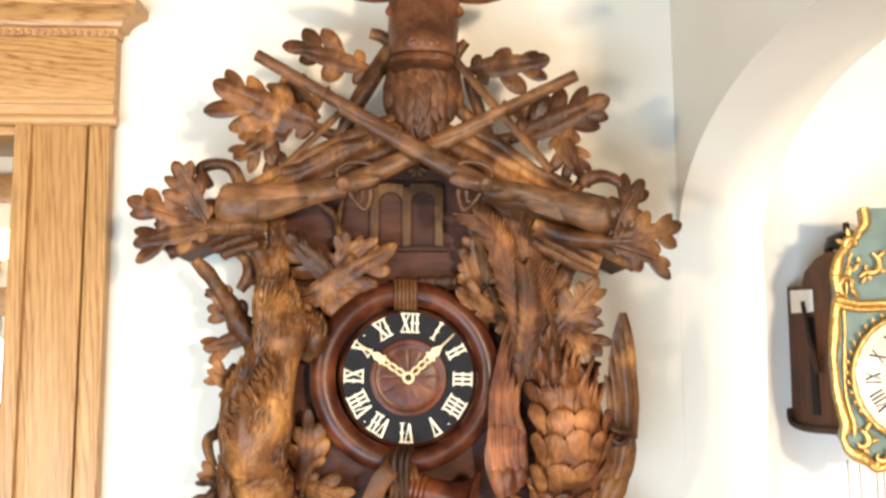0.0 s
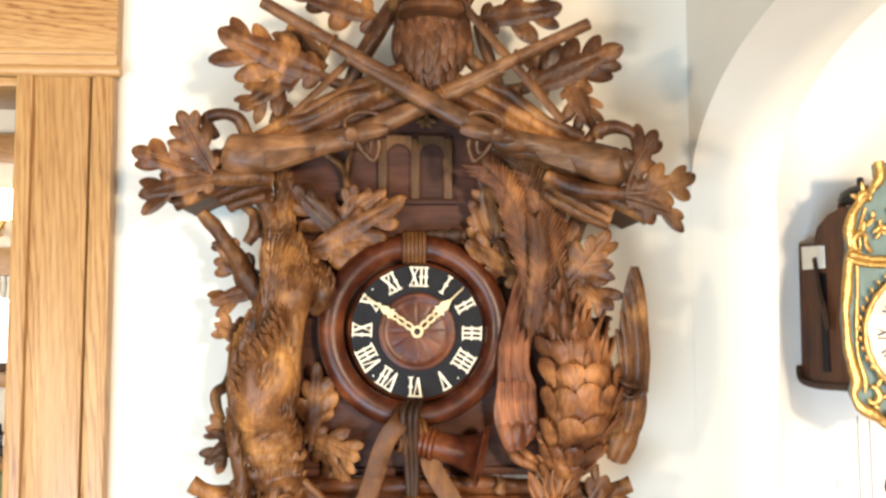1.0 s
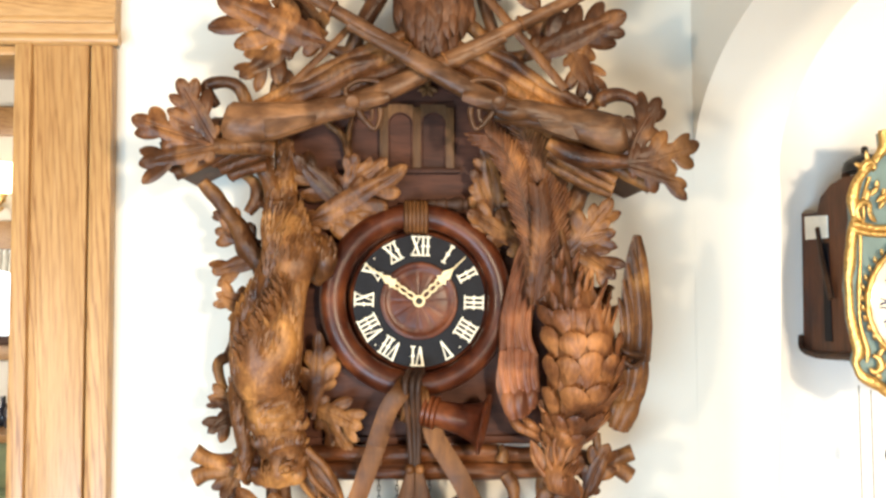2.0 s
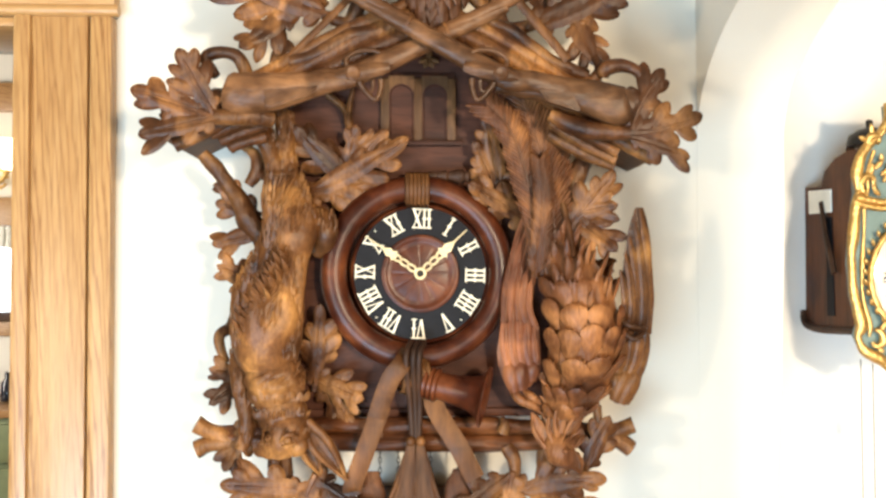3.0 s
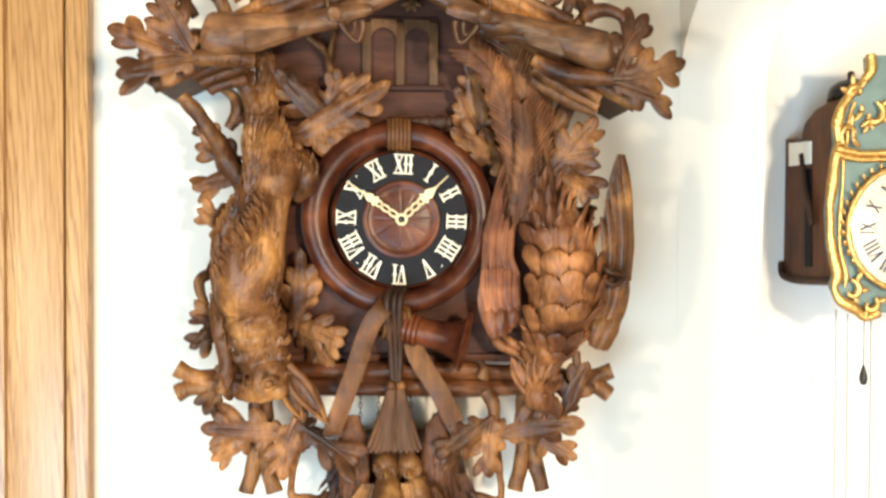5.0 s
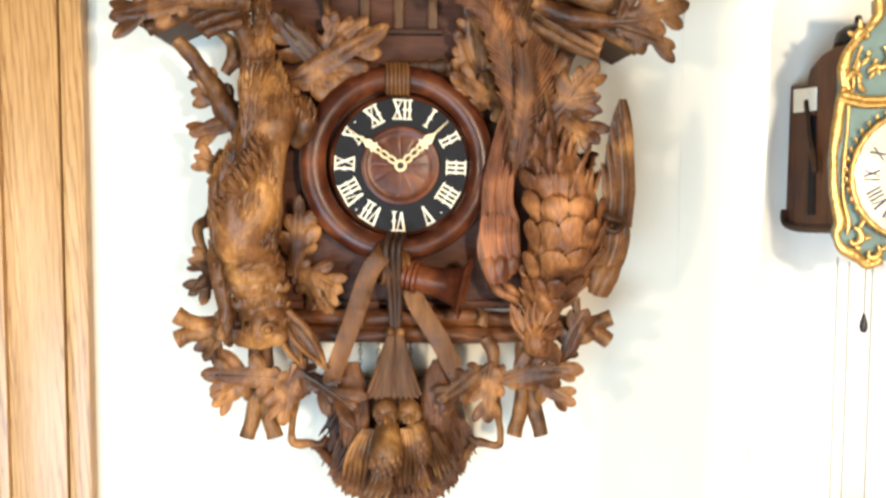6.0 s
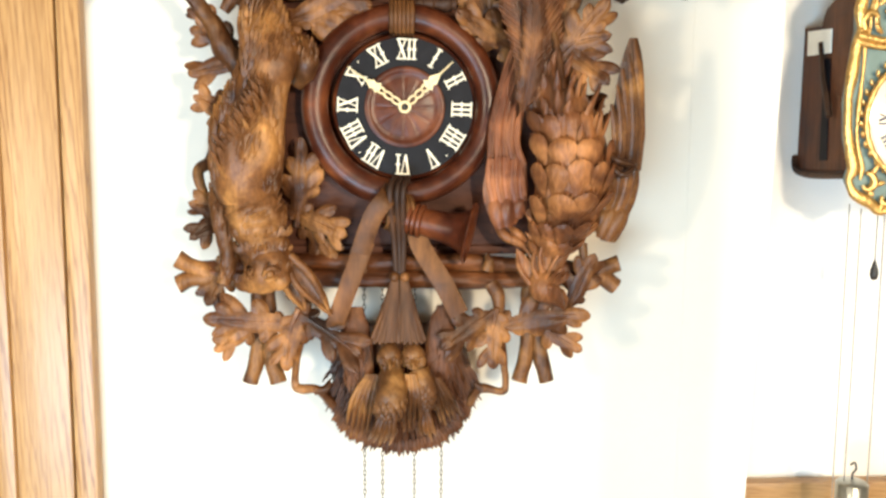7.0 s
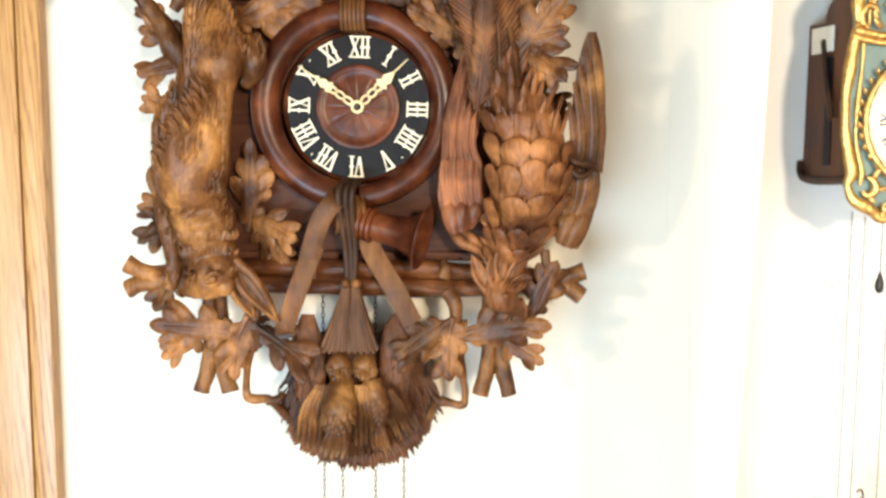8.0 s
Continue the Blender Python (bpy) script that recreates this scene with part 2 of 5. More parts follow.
def petal(bm, base, tip, face, width, dome, thick, bend=0.0, ns=8, nv=5, blunt=0.62, rib=0.0, point=1.0):
    """A carved lobe or feather: a lens-shaped sliver from base to tip, domed towards face."""
    base, tip, face = V(base), V(tip), V(face)
    ax = tip - base
    ln = ax.length
    ax.normalize()
    side = ax.cross(face).normalized()
    up = side.cross(ax).normalized()
    rings = []
    for i in range(ns):
        s = i / (ns - 1)
        w = 0.5 * width * max(0.05, math.sin(math.pi * min(0.985, 0.06 + 0.94 * s ** point)) ** blunt)
        c = base + ax * (ln * s) + up * (bend * ln * s * s)
        ring = []
        for k in range(nv):
            v = -1 + 2 * k / (nv - 1)
            h = dome * (1 - v * v) * (w / (0.5 * width)) - (rib * dome if k == nv // 2 else 0)
            ring.append(c + side * (v * w) + up * h)
        for k in range(nv - 2, 0, -1):
            v = -1 + 2 * k / (nv - 1)
            ring.append(c + side * (v * w) - up * (thick * (1 - v * v)))
        rings.append(ring)
    loft(bm, rings)


def oak_leaf(bm, base, tip, width, rng, face=(0, -1, 0), lobes=3, curl=0.0, stem=0.0):
    """A carved oak leaf: rounded, domed lobes swept forward from a raised midrib, with creases between them."""
    base, tip, face = V(base), V(tip), V(face)
    ax = tip - base
    ln = ax.length
    ax.normalize()
    side = ax.cross(face).normalized()
    up = side.cross(ax).normalized()
    half = width / 2
    sway = rng.uniform(-0.08, 0.08) * ln
    roll = rng.uniform(-0.3, 0.3)

    def at(s):
        return base + ax * (ln * s) + up * (curl * ln * (s - 0.35) ** 2) + side * (sway * math.sin(math.pi * s))

    env = {2: (0.92, 0.80), 3: (0.70, 1.0, 0.74), 4: (0.58, 0.92, 1.0, 0.66)}[lobes]
    petal(bm, at(0.0), at(0.92), up, 0.46 * width, 0.045 * width, 0.006, 0.0, 12, 7, 0.7, 0.8, 0.85)
    gap = 0.78 * ln / lobes
    for k in range(lobes):
        for sg in (-1, 1):
            s0 = 0.04 + 0.74 * (k + 0.1) / lobes + 0.035 * sg + rng.uniform(-0.02, 0.02)
            a = radians(62 - 30 * k / max(1, lobes - 1) + rng.uniform(-8, 8))
            reach = half * env[k] * rng.uniform(0.84, 1.12)
            long = min(reach / math.sin(a), 0.60 * ln)
            wide = min(max(1.0 * gap * math.sin(a) + 0.07 * width, 0.40 * long), 0.66 * long)
            out = (ax * math.cos(a) + side * (sg * math.sin(a)))
            tilt = roll * sg + rng.uniform(-0.45, 0.35)
            nrm = (up - side * (sg * (0.7 * tilt + 0.10)) - ax * rng.uniform(-0.1, 0.5)).normalized()
            root = at(s0) + up * 0.012 * width
            petal(bm, root, root + out * long + up * (tilt * 0.34 * reach), nrm, wide, 0.17 * wide, 0.0050, rng.uniform(-0.16, 0.06), 11, 7, 0.50, 0.45, 1.40)
    wide = min(0.34 * width, 0.24 * ln)
    petal(bm, at(0.66), at(1.0), up, wide, 0.18 * wide, 0.0050, rng.uniform(-0.16, 0.02), 11, 7, 0.50, 0.45, 1.40)
    tube(bm, [at(-stem), at(0.0), at(0.35) + up * 0.040 * width, at(0.84) + up * 0.05 * width], [0.0050, 0.0048, 0.0032, 0.0012], 6, 4)


def quills(bm, rows, flat=0.42):
    """Long feathers side by side: each row is its line and its half-widths."""
    for pts, radii in rows:
        tube(bm, pts, radii, 10, 6, flat, 0.0006, (0, 1, 0), (300, 300, 40))
        tube(bm, [V(p) + V(0, -flat * r - 0.0003, 0) for p, r in zip(pts, radii)], [0.0011] * len(pts), 5, 4)


def strand(bm, a, b, out, wide, high):
    """One cut of the gouge in carved hair: a thin, low ridge."""
    petal(bm, a, b, out, wide, high, 0.0015, 0.0, 5, 3, 0.75)


def fur(bm, line, radii, count, rng, span=(0.0, 1.0), long=(0.012, 0.026), wide=(0.0035, 0.0065), flow=(0.0, 1.0), flat=0.8, lift=0.0002):
    """Fine carved strands over the front of a limb; flow is the way they lie, across and up."""
    rows = spline([(*p, r) for p, r in zip(line, radii)], 16)
    for k in range(count):
        q = rows[int((len(rows) - 1) * rng.uniform(*span))]
        a = rng.uniform(0.03, 0.97) * math.pi
        out = V(math.cos(a), -math.sin(a), 0)
        wave = 0.55 * noise.noise(V(q[0] * 30 + 5 * math.cos(a), 0, q[2] * 30))
        d = V(flow[0] + wave + rng.uniform(-0.18, 0.18), 0, flow[1]).normalized()
        d = (d - out * d.dot(out)).normalized()
        c = V(q[:3]) + V(math.cos(a) * q[3], -math.sin(a) * q[3] * flat, 0)
        strand(bm, c - out * 0.0008, c + d * rng.uniform(*long) + out * rng.uniform(-0.0008, lift), out, rng.uniform(*wide), 0.0015)


def leaf(parent, base, tip, width, seed, lobes=3, curl=0.2, face=(0, -1, 0), material=None, stem=0.06):
    bm = bmesh.new()
    width = width * (1.22 if lobes == 2 else 1.08)
    oak_leaf(bm, base, tip, width, random.Random(seed), face, lobes, curl, stem)
    return part("oak_leaf", bm, material or LEAF, parent)


def limb(parent, name, pts, radii, material, n=10, sub=5, rough=0.002, flat=1.0, label=""):
    bm = bmesh.new()
    tube(bm, pts, radii, n, sub, flat, rough)
    return part(name, bm, material, parent, label)


def prism(bm, outline, depth_vec):
    """A flat outline pushed along a vector into a solid."""
    a = [bm.verts.new(p) for p in outline]
    b = [bm.verts.new(V(p) + V(depth_vec)) for p in outline]
    n = len(a)
    for i in range(n):
        bm.faces.new((a[i], a[(i + 1) % n], b[(i + 1) % n], b[i]))
    bm.faces.new(list(reversed(a)))
    bm.faces.new(b)


def lathe(bm, centre, axis, profile, n=40):
    """Turned work: (radius, distance along the axis) round the axis through centre."""
    centre, axis = V(centre), V(axis).normalized()
    u = axis.orthogonal().normalized()
    w = axis.cross(u)
    rings = [[centre + axis * h + (u * math.cos(2 * math.pi * k / n) + w * math.sin(2 * math.pi * k / n)) * max(r, 0.0003) for k in range(n)] for r, h in profile]
    loft(bm, rings)

# ---- the rooms ----
DOOR_L, DOOR_R, DOOR_TOP = -1.50, -0.612, 1.943     # doorway in the clock's wall
CEIL = 2.75
bm = bmesh.new()
box(bm, (DOOR_R, 0, 0), (0.44, 0.14, CEIL))
box(bm, (-3.6, 0, 0), (DOOR_L, 0.14, CEIL))
box(bm, (DOOR_L, 0, DOOR_TOP), (DOOR_R, 0.14, CEIL))
structure("wall_north", bm, WALL, "cream plastered wall behind the carved clock", "wall")


def arch_z(y):
    return 1.76 + 0.205 * math.sqrt(max(0.0, 1 - ((y + 0.447) / 0.4455) ** 2))


# side wall with a low basket arch through it
bm = bmesh.new()
ys = [-0.447 + 0.4455 * math.cos(math.pi * k / 40) for k in range(41)]
prev = None
for y in ys:
    col = [bm.verts.new((x, y, z)) for x, z in ((0.44, CEIL), (0.44, arch_z(y)), (0.58, arch_z(y)), (0.58, CEIL))]
    if prev:
        for i in range(4):
            bm.faces.new((prev[i], prev[(i + 1) % 4], col[(i + 1) % 4], col[i]))
    prev = col
prism(bm, [(x, -0.001, z) for x, z in ((0.44, 0), (0.53, 0), (0.562, 1.2), (0.573, 1.4), (0.58, 1.65), (0.58, CEIL), (0.44, CEIL))], (0, 0.301, 0))
box(bm, (0.44, -0.97, 0), (0.58, -0.889, CEIL))
structure("wall_arch", bm, WALL, "cream plastered side wall with a low rounded arch", "wall")
structure("wall_alcove", boxed((0.30, 0.3001, 0), (2.75, 0.44, CEIL)), WHITE, "pale plastered wall of the next room", "wall")
# outer walls out of view, coloured dark to hold down the fill light
structure("wall_east", boxed((2.75, -2.75, 0), (2.89, 0.44, CEIL)), LOW_BOUNCE_BEIGE, "unseen outer wall, dark beige to cut bounce", "wall")
structure("wall_west", boxed((-3.74, -2.75, 0), (-3.6, 3.74, CEIL)), LOW_BOUNCE_BEIGE, "unseen outer wall, dark beige to cut bounce", "wall")
# south wall is out of view; its four openings are added for the lamps
bm = bmesh.new()
for x0, x1 in ((-3.6, -1.90), (-0.05, 0.55), (0.85, 0.95), (1.70, 2.75)):
    box(bm, (x0, -2.75, 0), (x1, -2.65, CEIL))
for x0, x1, z0, z1 in ((-1.90, -1.60, 1.42, 1.82), (-1.60, -0.05, 0.08, 1.06), (0.55, 0.85, 1.54, 1.94), (0.95, 1.70, 0.62, 1.88)):
    box(bm, (x0, -2.75, 0), (x1, -2.65, z0))
    box(bm, (x0, -2.75, z1), (x1, -2.65, CEIL))
structure("wall_south", bm, LOW_BOUNCE_BEIGE, "unseen beige wall with four added lamp openings", "wall")
structure("wall_kitchen", boxed((-3.6, 3.6, 0), (0.2, 3.74, CEIL)), WALL, "cream wall of the room beyond the doorway", "wall")
structure("wall_kitchen_side", boxed((0.2, 0.14, 0), (0.34, 3.74, CEIL)), WALL, "cream wall of the room beyond the doorway", "wall")
structure("floor", boxed((-3.74, -2.75, -0.1), (2.89, 3.74, 0.0)), FLOOR, "unseen oak board floor, golden for warm bounce", "floor")
structure("ceiling", boxed((-3.74, -2.75, CEIL), (2.89, 3.74, CEIL + 0.1)), LOW_BOUNCE_BEIGE, "plain ceiling, dark beige to cut bounce", "ceiling")

# oak casing of the doorway, with a head board, bead and crown
casing = thing("door_casing", (-0.54, -0.012, 0.0), "golden oak door casing with carved crown moulding", "door casing", "", "structure")
bm = bmesh.new()
box(bm, (-0.588, -0.026, 0), (-0.504, -0.001, 1.944), 0.003)
part("post", bm, OAK_V, casing)
bm = bmesh.new()
box(bm, (-0.5005, -0.030, 0), (-0.466, -0.001, 1.9435), 0.007)
part("moulding", bm, OAK_V, casing)
bm = bmesh.new()
box(bm, (-0.613, -0.034, 0), (-0.587, 0.145, 1.9435), 0.005)
part("stop", bm, OAK_V, casing)
bm = bmesh.new()
box(bm, (-1.62, -0.030, 1.958), (-0.463, -0.001, 2.086), 0.002)
part("head_board", bm, OAK_H, casing)
bm = bmesh.new()
tube(bm, [(-1.62, -0.026, 1.951), (-1.0, -0.026, 1.951), (-0.457, -0.026, 1.951)], 0.0095, 10, 2)
part("fillet", bm, OAK_H, casing)
bm = bmesh.new()
box(bm, (-1.62, -0.036, 1.975), (-0.4625, -0.029, 1.984), 0.003)
part("bead", bm, OAK_H, casing)
bm = bmesh.new()
for k in range(60):
    c = V(-0.470 - 0.0115 * k, -0.036, 2.0905)
    bmesh.ops.create_icosphere(bm, subdivisions=1, radius=0.0048, matrix=Matrix.Translation(c))
part("pearl_row", bm, OAK_H, casing, "row of small turned beads")
# crown: a stepped profile mitred round the end
prof = [(0.034, 2.086), (0.036, 2.097), (0.044, 2.099), (0.046, 2.106), (0.060, 2.118), (0.072, 2.124), (0.074, 2.137), (0.001, 2.137), (0.001, 2.086)]
bm = bmesh.new()
rings = []
for q in range(2):
    rings.append([(-1.62 if q == 0 else -0.495 + d, -d, z) for d, z in prof])
rings.append([(-0.495 + d, -0.001, z) for d, z in prof])
vs = [[bm.verts.new(p) for p in r] for r in rings]
for a, b2 in zip(vs, vs[1:]):
    for i in range(len(prof)):
        j = (i + 1) % len(prof)
        if (a[i].co - a[j].co).length > 1e-6:
            bm.faces.new((a[i], a[j], b2[j], b2[i]))
bm.faces.new(vs[0])
part("crown", bm, OAK_H, casing)
bm = bmesh.new()
box(bm, (DOOR_L, -0.02, 1.928), (-0.6135, 0.145, 1.9425), 0.003)
part("lintel", bm, OAK_H, casing)

# oak rail on the wall past the arch
tagged(part("chair_rail", boxed((0.585, 0.265, 0.775), (2.74, 0.299, 0.848), 0.006), OAK_H), "oak chair rail along the pale wall", "rail", "", "structure")

# ---- the room beyond the doorway ----
KY = 3.6
tagged(part("picture_rail", boxed((-3.6, KY - 0.05, 2.43), (0.2, KY - 0.001, 2.586), 0.008), ORANGE_OAK), "orange oak picture rail below the ceiling", "trim", "", "structure")
win = thing("window", (-2.3, KY, 1.28), "bright window with an orange oak frame", "window", "", "structure")
part("head_casing", boxed((-3.0, KY - 0.04, 1.811), (-1.55, KY - 0.001, 1.965), 0.006), ORANGE_OAK, win)
part("sill", boxed((-3.0, KY - 0.09, 1.300), (-1.55, KY - 0.001, 1.345), 0.008), DARKWOOD, win, "dark window sill")
part("apron", boxed((-3.0, KY - 0.04, 1.217), (-1.55, KY - 0.001, 1.298), 0.006), ORANGE_OAK, win)
part("jamb", boxed((-1.67, KY - 0.04, 1.347), (-1.55, KY - 0.001, 1.809), 0.006), ORANGE_OAK, win)
part("pane", boxed((-2.95, KY - 0.012, 1.347), (-1.68, KY - 0.002, 1.809)), DAY, win)
bm = bmesh.new()
for k in range(38):
    x = -2.94 + 0.034 * k
    z = 1.60 + 0.10 * abs(math.sin(k * 0.22))
    tube(bm, [(x, KY - 0.05, 1.808), (x + 0.003, KY - 0.055, 1.74), (x - 0.003, KY - 0.05, z)], [0.016, 0.018, 0.019], 8, 3)
part("valance", bm, CLOTH, win, "pale pleated window valance")
lamp = thing("wall_lamp", (-2.14, KY, 2.05), "brass wall lamp with a glowing amber glass shade", "lamp")
limb(lamp, "arm", [(-2.22, KY - 0.002, 2.06), (-2.22, KY - 0.10, 2.02), (-2.15, KY - 0.16, 2.05), (-2.12, KY - 0.16, 2.10)], 0.012, GOLD)
bm = bmesh.new()
tube(bm, [(-2.20 + 0.05 * math.cos(a * 0.52), KY - 0.10, 2.06 + 0.05 * math.sin(a * 0.52)) for a in range(12)], 0.009, 8, 2)
part("scroll", bm, GOLD, lamp)
bm = bmesh.new()
lathe(bm, (-2.12, KY - 0.16, 2.10), (0, 0, 1), [(0.02, 0), (0.05, 0.02), (0.068, 0.07), (0.060, 0.12), (0.07, 0.16)], 20)
part("shade", bm, SHADE, lamp)
cab = thing("cabinet", (-2.3, KY - 0.3, 0.0), "green painted cabinet with panelled doors", "cabinet")
part("body", boxed((-3.2, KY - 0.55, 0.0), (-1.4, KY - 0.002, 0.86), 0.004), GREEN, cab)
for k in range(4):
    x = -3.15 + 0.44 * k
    part("door", boxed((x, KY - 0.575, 0.1), (x + 0.41, KY - 0.552, 0.62), 0.006), GREEN, cab)
    drawer = part("drawer", boxed((x, KY - 0.575, 0.65), (x + 0.41, KY - 0.552, 0.83), 0.006), GREEN, cab)
    bm = bmesh.new()
    lathe(bm, (x + 0.205, KY - 0.576, 0.74), (0, -1, 0), [(0.006, 0), (0.006, 0.012), (0.014, 0.018), (0.012, 0.026), (0.003, 0.028)], 14)
    part("knob", bm, IRON, drawer)
tagged(part("worktop", boxed((-3.22, KY - 0.58, 0.862), (-1.38, KY - 0.002, 0.90), 0.005), ORANGE_OAK), "brown worktop on the green cabinet", "worktop")
rng = random.Random(5)
for k in range(11):
    x = -2.56 + 0.082 * k
    bm = bmesh.new()
    h, r = rng.uniform(0.10, 0.20), rng.uniform(0.03, 0.038)
    lathe(bm, (x, KY - 0.26 - 0.09 * (k % 3), 0.902), (0, 0, 1), [(r * 0.9, 0), (r, 0.01), (r, h * 0.6), (r * 0.45, h * 0.78), (r * 0.4, h), (r * 0.3, h)], 16)
    tagged(part("bottle", bm, GLASS_DARK), "dark glass bottle on the worktop", "bottle", "bottles on the worktop")

# ---- the carved hunting clock ----
clock = thing("cuckoo_clock", (0.0, -0.055, 1.30), "large carved walnut cuckoo clock with hunting trophies, hung on the wall", "clock")

# case and gable
bm = bmesh.new()
box(bm, (-0.185, -0.100, 1.345), (0.190, -0.001, 1.70), 0.003)
prism(bm, [(-0.185, -0.0995, 1.699), (0.190, -0.0995, 1.699), (0.190, -0.0995, 1.792), (0.0, -0.0995, 1.889), (-0.185, -0.0995, 1.800)], (0, 0.098, 0))
part("case", bm, PANEL, clock, "dark reddish brown case panel")

# roof: two slabs with grooved rolls along the front edge
ridge, eave_l, eave_r = V(0.0, 0, 1.893), V(-0.340, 0, 1.727), V(0.328, 0, 1.710)
for e in (eave_l, eave_r):
    d = (e - ridge).normalized()
    nrm = V(-d.z, 0, d.x) * (1 if d.x > 0 else -1)
    nrm = nrm if nrm.z > 0 else -nrm
    bm = bmesh.new()
    prism(bm, [ridge + V(0, -0.215, 0), e + V(0, -0.215, 0), e + nrm * 0.016 + V(0, -0.215, 0), ridge + V(0, -0.215, 0.018)], (0, 0.214, 0))
    part("roof_board", bm, SOFFIT, clock, "plain dark sloping roof board")
    for k, (off, r) in enumerate(((0.004, 0.012), (-0.014, 0.010), (0.022, 0.009))):
        bm = bmesh.new()
        a, b2 = ridge + nrm * off + V(0, -0.218, 0), e + nrm * off + V(0, -0.218, 0)
        tube(bm, [a, a.lerp(b2, 0.3) + V(0, -0.004, 0.002), a.lerp(b2, 0.65) + V(0, 0.002, -0.002), a.lerp(b2, 0.97)], [r, r * 1.1, r * 0.9, r], 10, 6, 1.0, 0.003)
        part("roof_roll", bm, BARK, clock)

# double cuckoo door: three pale uprights, two arched leaves and a ledge
door = part("cuckoo_door", boxed((-0.056, -0.104, 1.742), (0.051, -0.0985, 1.842), 0.002), PANEL, clock, "double arched cuckoo door with pale frame")
for x in (-0.0505, -0.0025, 0.0455):
    part("upright", boxed((x - 0.0062, -0.112, 1.742), (x + 0.0062, -0.1035, 1.832), 0.002), FRAMEWOOD, door, "pale upright of the door frame")
for x in (-0.0265, 0.0215):
    n = 14
    bm = bmesh.new()
    out = [(x - 0.0165, -0.1065, 1.744), (x + 0.0165, -0.1065, 1.744)] + [(x + 0.0165 * math.cos(math.pi * k / n), -0.1065, 1.806 + 0.0165 * math.sin(math.pi * k / n)) for k in range(n + 1)]
    prism(bm, out, (0, 0.004, 0))
    part("door_leaf", bm, PANEL, door)
    # spandrel round the arch
    bm = bmesh.new()
    arch = [(x + 0.0175 * math.cos(math.pi * k / n), -0.111, 1.806 + 0.0175 * math.sin(math.pi * k / n)) for k in range(n + 1)]
    prism(bm, arch + [(x - 0.0185, -0.111, 1.836), (x + 0.0185, -0.111, 1.836)], (0, 0.007, 0))
    part("spandrel", bm, FRAMEWOOD, door)
    bm = bmesh.new()
    tube(bm, [(x + 0.0165, -0.108, 1.745), *[V(p) + V(0, 0.001, 0) for p in arch], (x - 0.0165, -0.108, 1.745)], 0.0016, 6, 1)
    part("arch_bead", bm, PANEL, door)
part("ledge", boxed((-0.064, -0.118, 1.7345), (0.060, -0.1035, 1.7415), 0.002), PANEL, door)

# small carved sprig under the ridge
apex = V((0.013, -0.112, 1.861))
bm = bmesh.new()
for a in (-65, -25, 25, 65, 180):
    d = V(math.sin(radians(a)), 0, -math.cos(radians(a)) if a != 180 else 1.0)
    petal(bm, apex, apex + d * 0.016 + V(0, -0.004, 0), (0, -1, 0), 0.010, 0.005, 0.004, 0.1, 6, 5, 0.5)
part("gable_sprig", bm, FRAMEWOOD, clock)

# ---- dial ----
HUB = V(0.0, -0.126, 1.550)
TIP_ROLL = radians(-1.9)
bm = bmesh.new()
lathe(bm, HUB + V(0, 0.012, 0), (0, -1, 0), [(0.101, -0.02), (0.101, 0.008), (0.098, 0.012), (0.0945, 0.009), (0.094, 0.006)], 72)
dial = part("dial", bm, REDWOOD, clock, "round dial with reddish rim")
bm = bmesh.new()
lathe(bm, HUB + V(0, 0.004, 0), (0, -1, 0), [(0.0945, -0.002), (0.0945, 0.0), (0.05, 0.0005)], 72)
part("chapter_ring", bm, BLACK, dial, "black chapter ring")
bm = bmesh.new()
rings = []
for r, h in ((0.055, -0.002), (0.055, 0.0035), (0.052, 0.005), (0.048, 0.0035), (0.045, 0.002), (0.038, 0.003), (0.03, 0.0035), (0.018, 0.004), (0.008, 0.004)):
    ring = []
    for k in range(96):
        a = 2 * math.pi * k / 96
        cut = 0.0007 if (k % 8 == 0 and r < 0.045) else 0.0
        ring.append(HUB + V(r * math.cos(a), 0.003 - h + cut, r * math.sin(a)))
    rings.append(ring)
loft(bm, rings)
part("centre_boss", bm, REDWOOD, dial, "carved reddish wooden centre with rays")


def stroke(bm, a, b, w, y, depth=0.0016):
    a, b = V(a[0], y, a[1]), V(b[0], y, b[1])
    d = (b - a).normalized()
    s = V(d.z, 0, -d.x) * (w / 2)
    prism(bm, [a - s, b - s, b + s, a + s], (0, depth, 0))


